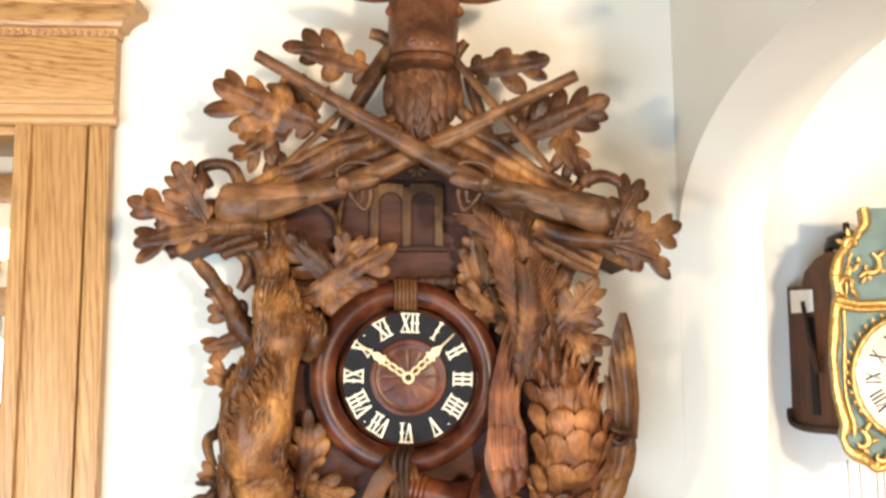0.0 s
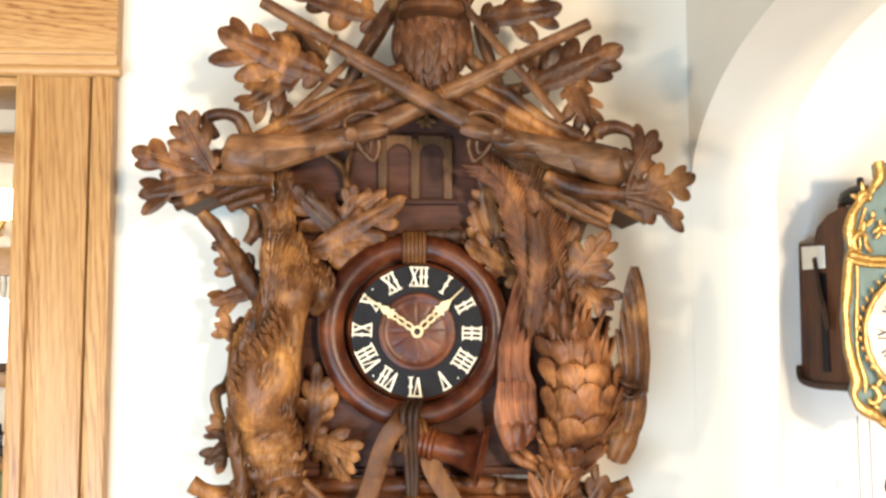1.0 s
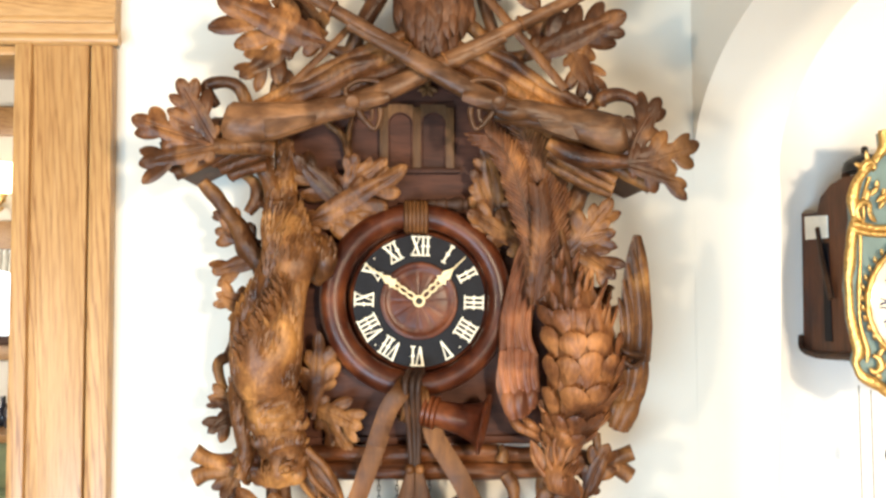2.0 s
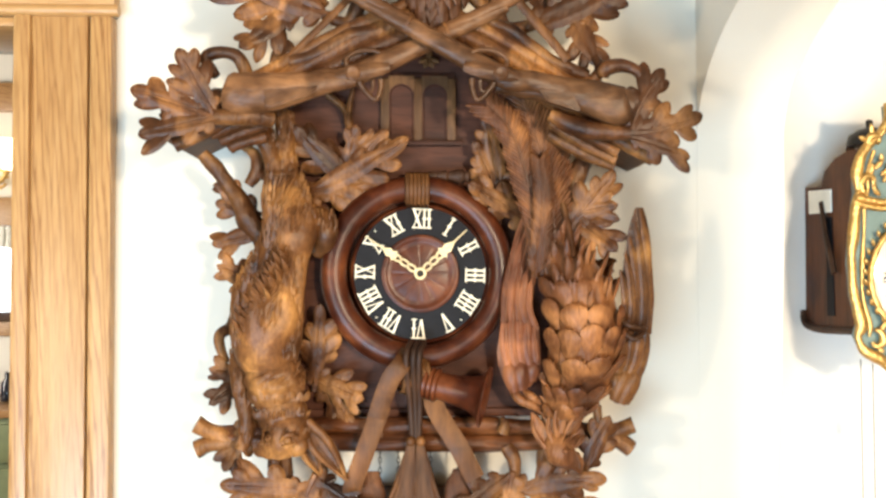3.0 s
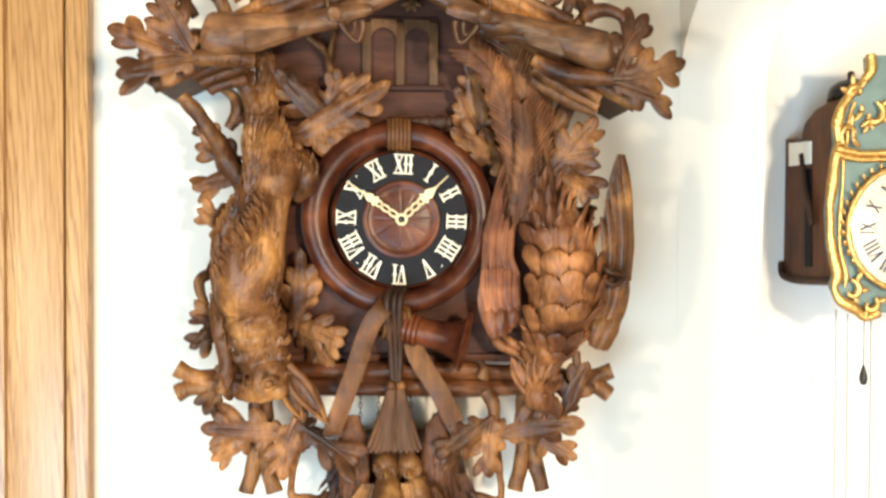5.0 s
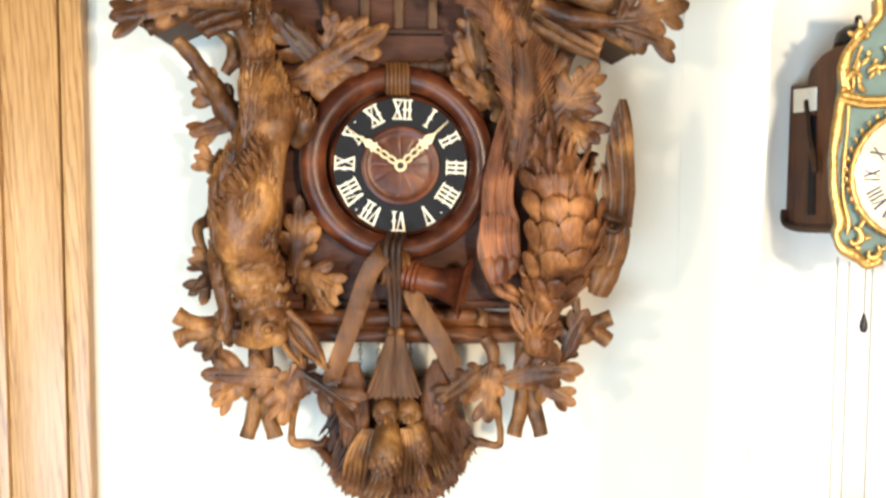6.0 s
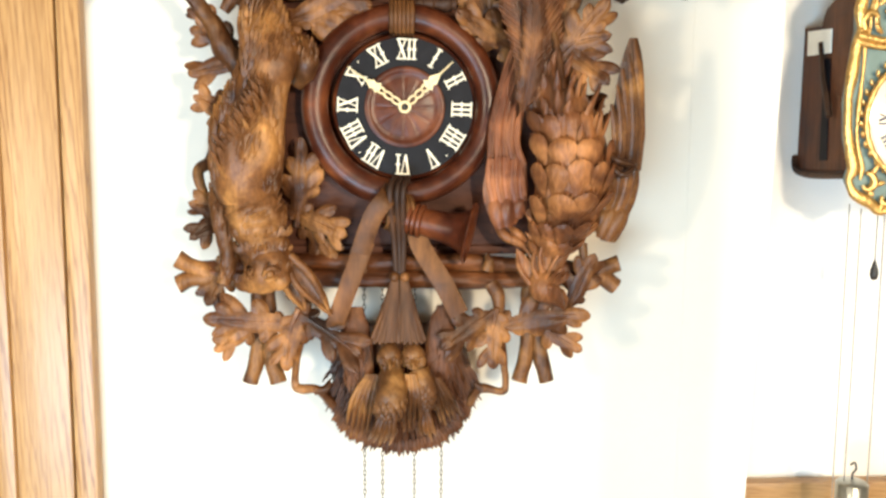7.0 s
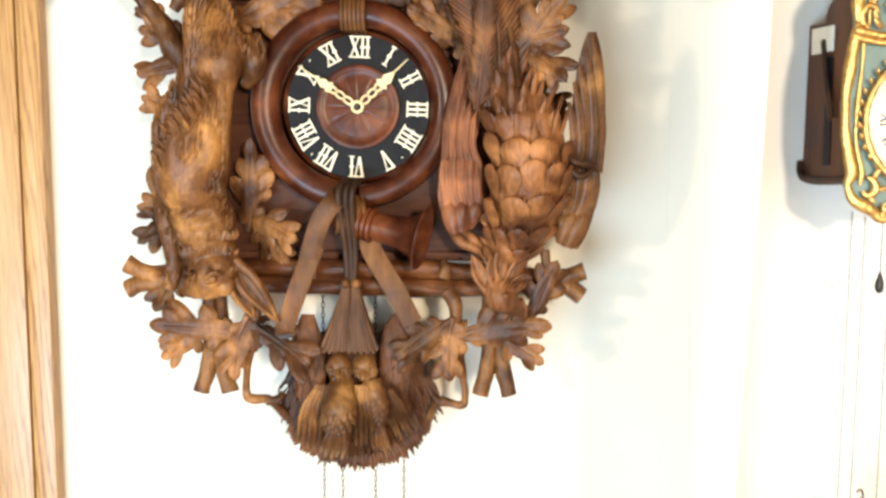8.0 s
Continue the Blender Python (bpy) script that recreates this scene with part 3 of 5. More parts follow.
def numeral(text, hour, radius, height, parent, centre, roll, material, y, fat=1.0, serif=True):
    """A Roman numeral in bone, its foot towards the centre of the dial."""
    bm = bmesh.new()
    wide = {"I": 0.26, "V": 0.50, "X": 0.52}
    total = sum(wide[c] for c in text) * height
    x = -total / 2
    h = height / 2
    yy = 0.0
    for c in text:
        w = wide[c] * height
        if c == "I":
            stroke(bm, (x + w / 2, -h), (x + w / 2, h), 0.13 * height * fat, yy)
        elif c == "V":
            stroke(bm, (x + 0.12 * w, h), (x + w / 2, -h), 0.15 * height * fat, yy)
            stroke(bm, (x + 0.88 * w, h), (x + w / 2, -h), 0.075 * height * fat, yy - 0.0002)
        else:
            stroke(bm, (x + 0.12 * w, h), (x + 0.88 * w, -h), 0.15 * height * fat, yy)
            stroke(bm, (x + 0.88 * w, h), (x + 0.12 * w, -h), 0.075 * height * fat, yy - 0.0002)
        if serif:
            for z in (-h, h):
                if not (c == "V" and z < 0):
                    stroke(bm, (x - 0.01 * height, z), (x + w + 0.01 * height, z), 0.07 * height, yy - 0.0004)
            if c == "I":
                stroke(bm, (x + 0.02 * height, 0), (x + w - 0.02 * height, 0), 0.10 * height, yy - 0.0003)
        x += w
    a = -2 * math.pi * hour / 12 + roll
    m = Matrix.Translation(V(centre.x, y, centre.z)) @ Matrix.Rotation(-a, 4, "Y") @ Matrix.Translation((0, 0, radius))
    bmesh.ops.transform(bm, matrix=m, verts=bm.verts)
    return part("numeral", bm, material, parent)


ROMAN = ("XII", "I", "II", "III", "IIII", "V", "VI", "VII", "VIII", "IX", "X", "XI")
for k, text in enumerate(ROMAN):
    numeral(text, k, 0.0785, 0.0262, dial, HUB, TIP_ROLL, IVORY, HUB.y + 0.0022, 0.76)
for k in (4.62, 7.5, 10.45):
    bm = bmesh.new()
    a = math.pi / 2 - 2 * math.pi * k / 12
    lathe(bm, HUB + V(0.088 * math.cos(a), 0.003, 0.088 * math.sin(a)), (0, -1, 0), [(0.0011, -0.002), (0.0011, 0.0012)], 8)
    part("dial_pin", bm, IVORY, dial)


def hand(clock_angle, length, y, size):
    """A pierced bone hand: a chain of rings, a spade and a thin tip."""
    bm = bmesh.new()
    d = V(math.sin(clock_angle), 0, math.cos(clock_angle))
    s = V(d.z, 0, -d.x)
    c = V(HUB.x, y, HUB.z)
    ring = [(c + (d * math.cos(k * math.pi / 8) + s * math.sin(k * math.pi / 8)) * 0.0068) for k in range(17)]
    tube(bm, ring, 0.0022, 6, 1)
    span = length * 0.44
    for j in range(3):
        a0 = 0.008 + span * j / 3 * 0.92
        mid, ra, rb = c + d * (a0 + span / 6.3), span / 6.0, 0.0040 * size
        tube(bm, [mid + d * (ra * math.cos(k * math.pi / 7)) + s * (rb * math.sin(k * math.pi / 7)) for k in range(15)], 0.00165, 6, 1)
    e = c + d * span
    prism(bm, [e - d * 0.001, e + d * 0.003 + s * 0.0085 * size, e + d * 0.008 + s * 0.0045 * size, e + d * 0.013 + s * 0.0065 * size, e + d * 0.026 * size,
               e + d * 0.013 - s * 0.0065 * size, e + d * 0.008 - s * 0.0045 * size, e + d * 0.003 - s * 0.0085 * size], (0, 0.0016, 0))
    tube(bm, [e + d * 0.01, c + d * length * 0.8, c + d * length], [0.0017, 0.0012, 0.0007], 6, 2)
    return part("hand", bm, HANDBONE, dial, "pierced ivory-coloured clock hand")


hand(math.atan2(-95, 65), 0.094, HUB.y - 0.008, 0.95)
hand(math.atan2(81, 76), 0.091, HUB.y - 0.005, 1.1)
bm = bmesh.new()
lathe(bm, HUB, (0, -1, 0), [(0.004, -0.002), (0.004, 0.010), (0.002, 0.012)], 12)
part("hub_pin", bm, IRON, dial)

# ---- hunting horn coiled round the dial ----
horn_at = V(-0.004, -0.132, 1.5515)
bm = bmesh.new()
pts, rad = [], []
for k in range(33):
    a = radians(262) - radians(348) * k / 32
    pts.append(horn_at + V(0.1185 * math.cos(a), 0, 0.1195 * math.sin(a)))
    rad.append(0.0195 - 0.003 * k / 32)
tube(bm, pts, rad, 16, 3, 0.9)
horn = part("horn", bm, REDWOOD, clock, "polished reddish brown hunting horn coiled round the dial")
b0, b1 = V((-0.012, -0.150, 1.403)), V((0.087, -0.172, 1.381))
ax = (b1 - b0)
bm = bmesh.new()
ln = ax.length
lathe(bm, b0, ax, [(0.012, -0.025), (0.0165, 0.0), (0.0175, 0.2 * ln), (0.0185, 0.4 * ln), (0.0205, 0.6 * ln), (0.0235, 0.78 * ln), (0.0275, 0.89 * ln), (0.034, 0.96 * ln), (0.0405, 0.985 * ln), (0.0425, ln), (0.0415, 1.02 * ln), (0.037, 1.015 * ln), (0.028, 0.93 * ln), (0.018, 0.75 * ln)], 32)
part("bell", bm, REDWOOD, horn)
bm = bmesh.new()
for f, r in ((0.20, 0.0215), (0.27, 0.0225), (0.34, 0.0232)):
    lathe(bm, b0 + ax * f, ax, [(r - 0.004, -0.004), (r, -0.002), (r, 0.002), (r - 0.004, 0.004)], 24)
part("ferrule", bm, REDWOOD, horn)
for k in range(6):
    bm = bmesh.new()
    x = -0.014 + 0.0055 * k - 0.002
    q = V((-0.002, -0.132, 1.669)) + V(x, 0, 0)
    tube(bm, [q + V(0, -0.0215 * math.cos(j * math.pi / 6), 0.0225 * math.sin(j * math.pi / 6) ) for j in range(-6, 7)], 0.0033, 6, 1)
    part("binding_cord", bm, STRAP, horn, "cord binding round the horn")
for k in range(6):
    bm = bmesh.new()
    q = V((-0.027, -0.138, 1.412)) + V(0.0065 * k, -0.006, -0.0018 * k)
    tube(bm, [q + V(0.006 * math.cos(j * math.pi / 6), -0.024 * math.cos(j * math.pi / 6), 0.027 * math.sin(j * math.pi / 6)) for j in range(-6, 7)], 0.0036, 6, 1)
    part("binding_cord", bm, STRAP, horn, "cord binding round the horn")
m0, m1 = V((0.011, -0.125, 1.689)), V((0.071, -0.125, 1.689))
bm = bmesh.new()
lathe(bm, m0, m1 - m0, [(0.006, 0), (0.0075, 0.012), (0.006, 0.014), (0.009, 0.026), (0.006, 0.03), (0.010, 0.042), (0.010, 0.050), (0.007, 0.053), (0.009, 0.058), (0.006, 0.06)], 16)
part("mouthpiece", bm, DARKWOOD, horn)

# ---- crossed rifles ----
def rifle(muzzle, lock, butt, heel, plate):
    """A carved rifle: round barrel, wrist, flared butt, lock plate, guard and sling."""
    muzzle, lock, butt = V(muzzle), V(lock), V(butt)
    mid = muzzle.lerp(lock, 0.60)
    bm = bmesh.new()
    tube(bm, [muzzle, muzzle.lerp(mid, 0.5), mid, mid.lerp(lock, 0.5)], [0.0085, 0.0090, 0.0100, 0.0105], 12, 5)
    gun = part("rifle", bm, GUNWOOD, clock, "carved wooden rifle crossed over the roof")
    bm = bmesh.new()
    tube(bm, [muzzle + (mid - muzzle) * 0.62 + V(0, -0.001, -0.006), mid + V(0, -0.003, -0.004), lock + V(0, -0.003, 0), lock.lerp(butt, 0.25) + V(0, -0.002, 0.002), lock.lerp(butt, 0.6) + V(0, 0, -0.002), butt],
         [0.0085, 0.0120, 0.0150, 0.0140, 0.0180, 0.0200], 12, 6, 0.62)
    part("stock", bm, GUNWOOD, gun)
    bm = bmesh.new()
    tube(bm, [p for p, r in heel], [r for p, r in heel], 24, 8, 0.72, 0.0016, (0, 1, 0), (30, 60, 60))
    part("butt", bm, GUNWOOD, gun)
    d = (butt - lock).normalized()
    s = V(-d.z, 0, d.x)
    s = s if s.z > 0 else -s
    for f in (0.30, 0.62):
        bm = bmesh.new()
        r = 0.0098 + 0.003 * f
        lathe(bm, muzzle.lerp(lock, f), lock - muzzle, [(r - 0.002, -0.0022), (r + 0.0010, -0.0016), (r + 0.0010, 0.0016), (r - 0.002, 0.0022)], 14)
        part("barrel_band", bm, STRAP, gun)
    bm = bmesh.new()
    prism(bm, plate, (0, 0.008, 0))
    bmesh.ops.bevel(bm, geom=list(bm.edges), offset=0.0022, segments=2, affect="EDGES", clamp_overlap=True)
    part("cheek_plate", bm, GUNWOOD, gun, "golden raised cheek plate")
    bm = bmesh.new()
    q = lock + V(0, -0.014, 0)
    petal(bm, q - d * 0.048, q + d * 0.024, (0, -1, 0), 0.020, 0.005, 0.003, 0, 7, 5, 0.3)
    lathe(bm, q + V(0, -0.003, 0), (0, -1, 0), [(0.010, 0), (0.010, 0.003), (0.007, 0.005), (0.003, 0.004)], 14)
    part("lock_plate", bm, GUNWOOD, gun)
    bm = bmesh.new()
    q = lock - d * 0.020 + V(0, -0.010, 0) - s * 0.012
    tube(bm, [q + d * 0.014, q + d * 0.010 - s * 0.010, q - d * 0.002 - s * 0.026, q - d * 0.012 - s * 0.012, q - d * 0.014 - s * 0.001], [0.005, 0.0042, 0.0035, 0.0035, 0.0045], 8, 4)
    tube(bm, [q - d * 0.004, q - d * 0.001 - s * 0.012, q + d * 0.004 - s * 0.014], [0.003, 0.0022, 0.0016], 6, 3)
    part("hammer", bm, GUNWOOD, gun)
    bm = bmesh.new()
    q = lock - d * 0.016 + V(0, -0.004, 0) + s * 0.016
    tube(bm, [q + d * 0.022 - s * 0.004, q + d * 0.020 + s * 0.008, q + s * 0.014, q - d * 0.022 + s * 0.008, q - d * 0.030 - s * 0.005], 0.0032, 8, 4)
    part("trigger_guard", bm, GUNWOOD, gun)
    return gun


rifle((0.230, -0.235, 1.966), (-0.088, -0.240, 1.807), (-0.239, -0.245, 1.778),
      [((-0.085, -0.248, 1.800), 0.009), ((-0.135, -0.248, 1.794), 0.0165), ((-0.187, -0.248, 1.785), 0.0240), ((-0.231, -0.248, 1.781), 0.0275), ((-0.245, -0.248, 1.785), 0.0250), ((-0.252, -0.248, 1.787), 0.0190)],
      [(-0.203, -0.266, 1.785), (-0.131, -0.266, 1.789), (-0.140, -0.266, 1.778), (-0.198, -0.266, 1.758)])
rifle((-0.205, -0.255, 1.983), (0.100, -0.262, 1.803), (0.274, -0.250, 1.770),
      [((0.096, -0.252, 1.794), 0.010), ((0.152, -0.252, 1.791), 0.0180), ((0.209, -0.252, 1.780), 0.0225), ((0.254, -0.252, 1.768), 0.0265), ((0.263, -0.252, 1.767), 0.0235), ((0.268, -0.252, 1.768), 0.0180)],
      [(0.149, -0.271, 1.786), (0.194, -0.271, 1.779), (0.205, -0.271, 1.756), (0.160, -0.271, 1.771)])
# slings and ramrods
for a, b2, w in (((-0.092, -0.225, 1.916), (-0.184, -0.225, 1.824), 0.0050), ((0.064, -0.232, 1.986), (0.194, -0.232, 1.832), 0.0062)):
    a, b2 = V(a), V(b2)
    limb(clock, "sling", [a, a.lerp(b2, 0.5) + V(0, -0.004, -0.002), b2], w, STRAP, 8, 5, 0, 0.45, "thin flat rifle sling")
limb(clock, "branch", [(-0.027, -0.200, 2.014), (-0.055, -0.205, 1.963), (-0.081, -0.205, 1.918), (-0.099, -0.200, 1.887), (-0.141, -0.200, 1.904)], [0.011, 0.013, 0.012, 0.010, 0.006], BARK)
limb(clock, "branch", [(-0.024, -0.200, 2.002), (-0.027, -0.200, 2.020), (-0.039, -0.200, 2.030), (-0.055, -0.200, 2.035)], [0.011, 0.010, 0.009, 0.007], BARK)
limb(clock, "branch", [(0.061, -0.190, 1.998), (0.071, -0.190, 2.015), (0.082, -0.195, 2.027)], [0.009, 0.008, 0.007], BARK)
limb(clock, "branch", [(0.067, -0.200, 1.929), (0.088, -0.200, 1.909), (0.118, -0.200, 1.881), (0.164, -0.200, 1.891), (0.208, -0.200, 1.901)], [0.010, 0.011, 0.010, 0.008, 0.005], BARK)
limb(clock, "branch", [(0.083, -0.200, 1.974), (0.100, -0.200, 1.921), (0.114, -0.200, 1.881)], [0.008, 0.009, 0.008], BARK)
for a, b2, r in (((-0.027, -0.210, 1.889), (-0.196, -0.215, 1.821), 0.012), ((-0.054, -0.225, 1.872), (-0.172, -0.225, 1.829), 0.010), ((0.060, -0.210, 1.886), (0.224, -0.215, 1.814), 0.012), ((0.083, -0.215, 1.891), (0.203, -0.220, 1.822), 0.009)):
    a, b2 = V(a), V(b2)
    limb(clock, "branch", [a, a.lerp(b2, 0.35) + V(0, 0, 0.004), a.lerp(b2, 0.7) - V(0, 0, 0.004), b2], [r * 0.8, r * 1.15, r, r * 0.8], BARK, 10, 5, 0.003)

# ---- stag's head above the rifles ----
bm = bmesh.new()
rings = []
for (x, y, z), a, b2 in (((0.022, -0.215, 2.160), 0.052, 0.050), ((0.021, -0.238, 2.103), 0.051, 0.050), ((0.021, -0.256, 2.059), 0.0505, 0.048), ((0.019, -0.272, 2.025), 0.049, 0.047), ((0.018, -0.284, 2.003), 0.0470, 0.046),
                         ((0.017, -0.290, 1.995), 0.0462, 0.046), ((0.017, -0.292, 1.985), 0.0460, 0.046), ((0.017, -0.291, 1.981), 0.0455, 0.046), ((0.017, -0.284, 1.981), 0.0425, 0.044), ((0.017, -0.286, 1.978), 0.0440, 0.044),
                         ((0.017, -0.285, 1.971), 0.0430, 0.042), ((0.017, -0.278, 1.968), 0.0380, 0.038), ((0.017, -0.268, 1.968), 0.026, 0.028), ((0.018, -0.255, 1.971), 0.008, 0.010)):
    ring = []
    for k in range(36):
        t = 2 * math.pi * k / 36
        c, s2 = math.cos(t), math.sin(t)
        q = V(x + a * math.copysign(abs(c) ** 0.72, c), y + b2 + b2 * math.copysign(abs(s2) ** 0.72, s2), z)
        ring.append(q + V(c, s2, 0) * (0.0022 * noise.noise(V(q.x * 110, q.y * 110, q.z * 45))))
    rings.append(ring)
loft(bm, rings)
tube(bm, [(0.023, -0.170, 2.047), (0.020, -0.205, 1.984), (0.019, -0.215, 1.945), (0.017, -0.215, 1.912), (0.016, -0.205, 1.890)], [0.048, 0.052, 0.056, 0.043, 0.016], 24, 6, 0.55, 0.003)
for sg in (-1, 1):
    e = V((0.022, -0.200, 2.079)) + V(sg * 0.040, 0, 0.012)
    petal(bm, e, e + V(sg * 0.11, -0.01, 0.024), (0, -1, -0.3), 0.040, 0.009, 0.004, 0.1, 8, 5, 0.7)
    tube(bm, [V((0.021, -0.235, 2.047)) + V(sg * 0.046, 0.006, 0.006), V((0.021, -0.250, 2.048)) + V(sg * 0.049, 0.010, 0.004), V((0.021, -0.240, 2.062)) + V(sg * 0.046, 0.010, 0.004)], [0.003, 0.006, 0.003], 8, 3)
    tube(bm, [V((0.024, -0.150, 2.177)) + V(sg * 0.03, 0, 0), V((0.023, -0.170, 2.229)) + V(sg * 0.13, 0, 0), V((0.023, -0.200, 2.283)) + V(sg * 0.20, 0, 0.02), V((0.023, -0.200, 2.371)) + V(sg * 0.17, 0, 0.02)], [0.014, 0.013, 0.010, 0.004], 10, 5)
    tube(bm, [V((0.023, -0.180, 2.259)) + V(sg * 0.16, 0, 0), V((0.021, -0.240, 2.227)) + V(sg * 0.23, 0, 0.02), V((0.021, -0.260, 2.257)) + V(sg * 0.27, 0, 0.03)], [0.010, 0.008, 0.003], 8, 4)
petal(bm, V((0.017, -0.291, 1.991)) + V(-0.022, 0, 0), V((0.017, -0.291, 1.991)) + V(0.022, 0, 0), (0, -1, 0.1), 0.017, 0.005, 0.004, 0, 9, 5, 0.35)
for sg in (-1, 1):
    q = V((0.016, -0.296, 1.988)) + V(sg * 0.011, 0, 0)
    tube(bm, [q + V(-0.005 * sg, 0, -0.003), q + V(-0.004 * sg, -0.002, 0.003), q + V(0.004 * sg, -0.002, 0.004), q + V(0.007 * sg, 0, -0.001)], [0.0015, 0.0022, 0.0022, 0.0015], 6, 3)
stag = part("stag_head", bm, STAG, clock, "carved stag head with shaggy neck above the roof")
bm = bmesh.new()
rng = random.Random(3)
for k in range(120):
    u, v = rng.uniform(-1, 1), 0.98 - 0.98 * k / 120
    rr = (0.052 + 0.010 * v) if v < 0.5 else 0.057 - 0.084 * (v - 0.5) ** 1.4
    c = V((0.020, -0.207, 1.990)).lerp(V((0.016, -0.212, 1.899)), v) + V(u * rr, -0.57 * rr * math.sqrt(max(0.0, 1 - u * u)) - 0.003, 0)
    d = V(-u * 0.3 + rng.uniform(-0.3, 0.3), -0.10 + 0.14 * v, -1).normalized()
    petal(bm, c, c + d * rng.uniform(0.024, 0.042), (u * 1.2, -1, 0), rng.uniform(0.012, 0.019), 0.0032, 0.003, -0.03, 7, 5, 0.8)
tagged(part("neck_fur", bm, STAG, stag), kind="stuff")

# ---- hare hung by its hind feet ----
rng = random.Random(11)
bm = bmesh.new()
lumps = (38.0, 38.0, 26.0)
body_line = [(-0.189, -0.150, 1.686), (-0.185, -0.160, 1.643), (-0.179, -0.166, 1.610), (-0.186, -0.168, 1.579), (-0.197, -0.172, 1.549), (-0.206, -0.176, 1.518), (-0.208, -0.178, 1.486), (-0.209, -0.176, 1.455), (-0.206, -0.170, 1.428)]
body_r = [0.022, 0.034, 0.037, 0.036, 0.041, 0.047, 0.049, 0.047, 0.040]
tube(bm, body_line, body_r, 48, 10, 0.80, 0.0050, (0, 1, 0), lumps)
fur(bm, body_line, body_r, 1000, rng, (0.03, 0.98), (0.012, 0.024), (0.0026, 0.0044), (0.35, 1.0))
# breast below the flank, in two rolls of shorter hair
chest_line = [(-0.200, -0.166, 1.434), (-0.198, -0.172, 1.413), (-0.196, -0.172, 1.391), (-0.194, -0.168, 1.372)]
chest_r = [0.030, 0.0395, 0.0385, 0.031]
tube(bm, chest_line, chest_r, 40, 10, 0.82, 0.0045, (0, 1, 0), (90, 90, 90))
fur(bm, chest_line, chest_r, 170, rng, (0.05, 0.95), (0.008, 0.016), (0.003, 0.005), (0.8, 0.6), 0.82)
neck_line = [(-0.193, -0.164, 1.379), (-0.189, -0.172, 1.363), (-0.185, -0.174, 1.343)]
neck_r = [0.030, 0.0345, 0.030]
tube(bm, neck_line, neck_r, 36, 8, 0.84, 0.004, (0, 1, 0), (90, 90, 90))
for k in range(34):
    a = math.pi * (k + 0.5) / 34
    for c, r in (((-0.194, -0.168, 1.380), 0.036), ((-0.190, -0.170, 1.357), 0.033)):
        out = V(math.cos(a), -math.sin(a), 0)
        q = V(c) + V(math.cos(a) * r, -math.sin(a) * r * 0.84, -0.004)
        strand(bm, q, q + V(rng.uniform(-0.003, 0.005), 0, rng.uniform(0.010, 0.020)) + out * 0.004, out, 0.006, 0.003)
# a ridge of tufts across the flank
for k in range(40):
    f = k / 39
    q = V((-0.181, -0.210, 1.578)).lerp(V((-0.241, -0.214, 1.476)), f) + V(0.006 * math.sin(5 * k), 0.020 * abs(f - 0.5) - 0.004, 0.006 * math.sin(9 * k))
    petal(bm, q + V(0.003, 0.006, -0.014), q + V(-0.003 + rng.uniform(-0.006, 0.004), -0.005, rng.uniform(0.006, 0.014)), (-0.4, -1, 0.2), 0.0085, 0.0034, 0.003, 0.15, 6, 5, 0.9)
# hind legs, thighs and forelegs
for pts, radii in (([(-0.236, -0.150, 1.776), (-0.221, -0.152, 1.746), (-0.207, -0.152, 1.716), (-0.197, -0.150, 1.686)], [0.017, 0.016, 0.013, 0.018]),
                   ([(-0.191, -0.146, 1.776), (-0.188, -0.148, 1.744), (-0.186, -0.150, 1.714), (-0.185, -0.150, 1.686)], [0.013, 0.014, 0.0125, 0.016]),
                   ([(-0.141, -0.140, 1.639), (-0.132, -0.152, 1.615), (-0.133, -0.150, 1.596), (-0.144, -0.135, 1.579)], [0.010, 0.016, 0.015, 0.010]),
                   ([(-0.162, -0.160, 1.647), (-0.153, -0.165, 1.620), (-0.156, -0.160, 1.589)], [0.012, 0.016, 0.010]),
                   ([(-0.250, -0.150, 1.449), (-0.248, -0.164, 1.412), (-0.241, -0.168, 1.370), (-0.236, -0.168, 1.339), (-0.243, -0.170, 1.312)], [0.012, 0.0125, 0.0110, 0.0105, 0.0085])):
    tube(bm, pts, radii, 18, 7, 0.9, 0.0025, (0, 1, 0), (120, 120, 60))
    fur(bm, pts, radii, 60, rng, (0.03, 0.97), (0.008, 0.016), (0.0025, 0.0045), (0.1, 1.0), 0.9, 0.0012)
# head: cheeks, muzzle, brow, eye and ears
head_line = [(-0.184, -0.172, 1.352), (-0.181, -0.182, 1.337), (-0.188, -0.186, 1.324), (-0.205, -0.182, 1.316), (-0.219, -0.174, 1.312), (-0.225, -0.168, 1.312)]
head_r = [0.030, 0.0315, 0.0245, 0.0160, 0.0105, 0.005]
tube(bm, head_line, head_r, 28, 8, 0.85, 0.0022, (0, 1, 0), (120, 120, 120))
fur(bm, head_line, head_r, 120, rng, (0.0, 0.8), (0.006, 0.013), (0.0025, 0.004), (0.7, 0.8), 0.85, 0.001)
tube(bm, [(-0.165, -0.190, 1.332), (-0.164, -0.196, 1.320), (-0.175, -0.194, 1.312)], [0.010, 0.013, 0.007], 14, 5, 0.7, 0.001)
bmesh.ops.create_icosphere(bm, subdivisions=2, radius=0.0062, matrix=Matrix.Translation(V((-0.176, -0.207, 1.331))))
tube(bm, [(-0.187, -0.205, 1.325), (-0.179, -0.211, 1.337), (-0.170, -0.211, 1.339), (-0.164, -0.206, 1.335)], [0.002, 0.0034, 0.0034, 0.002], 8, 4)
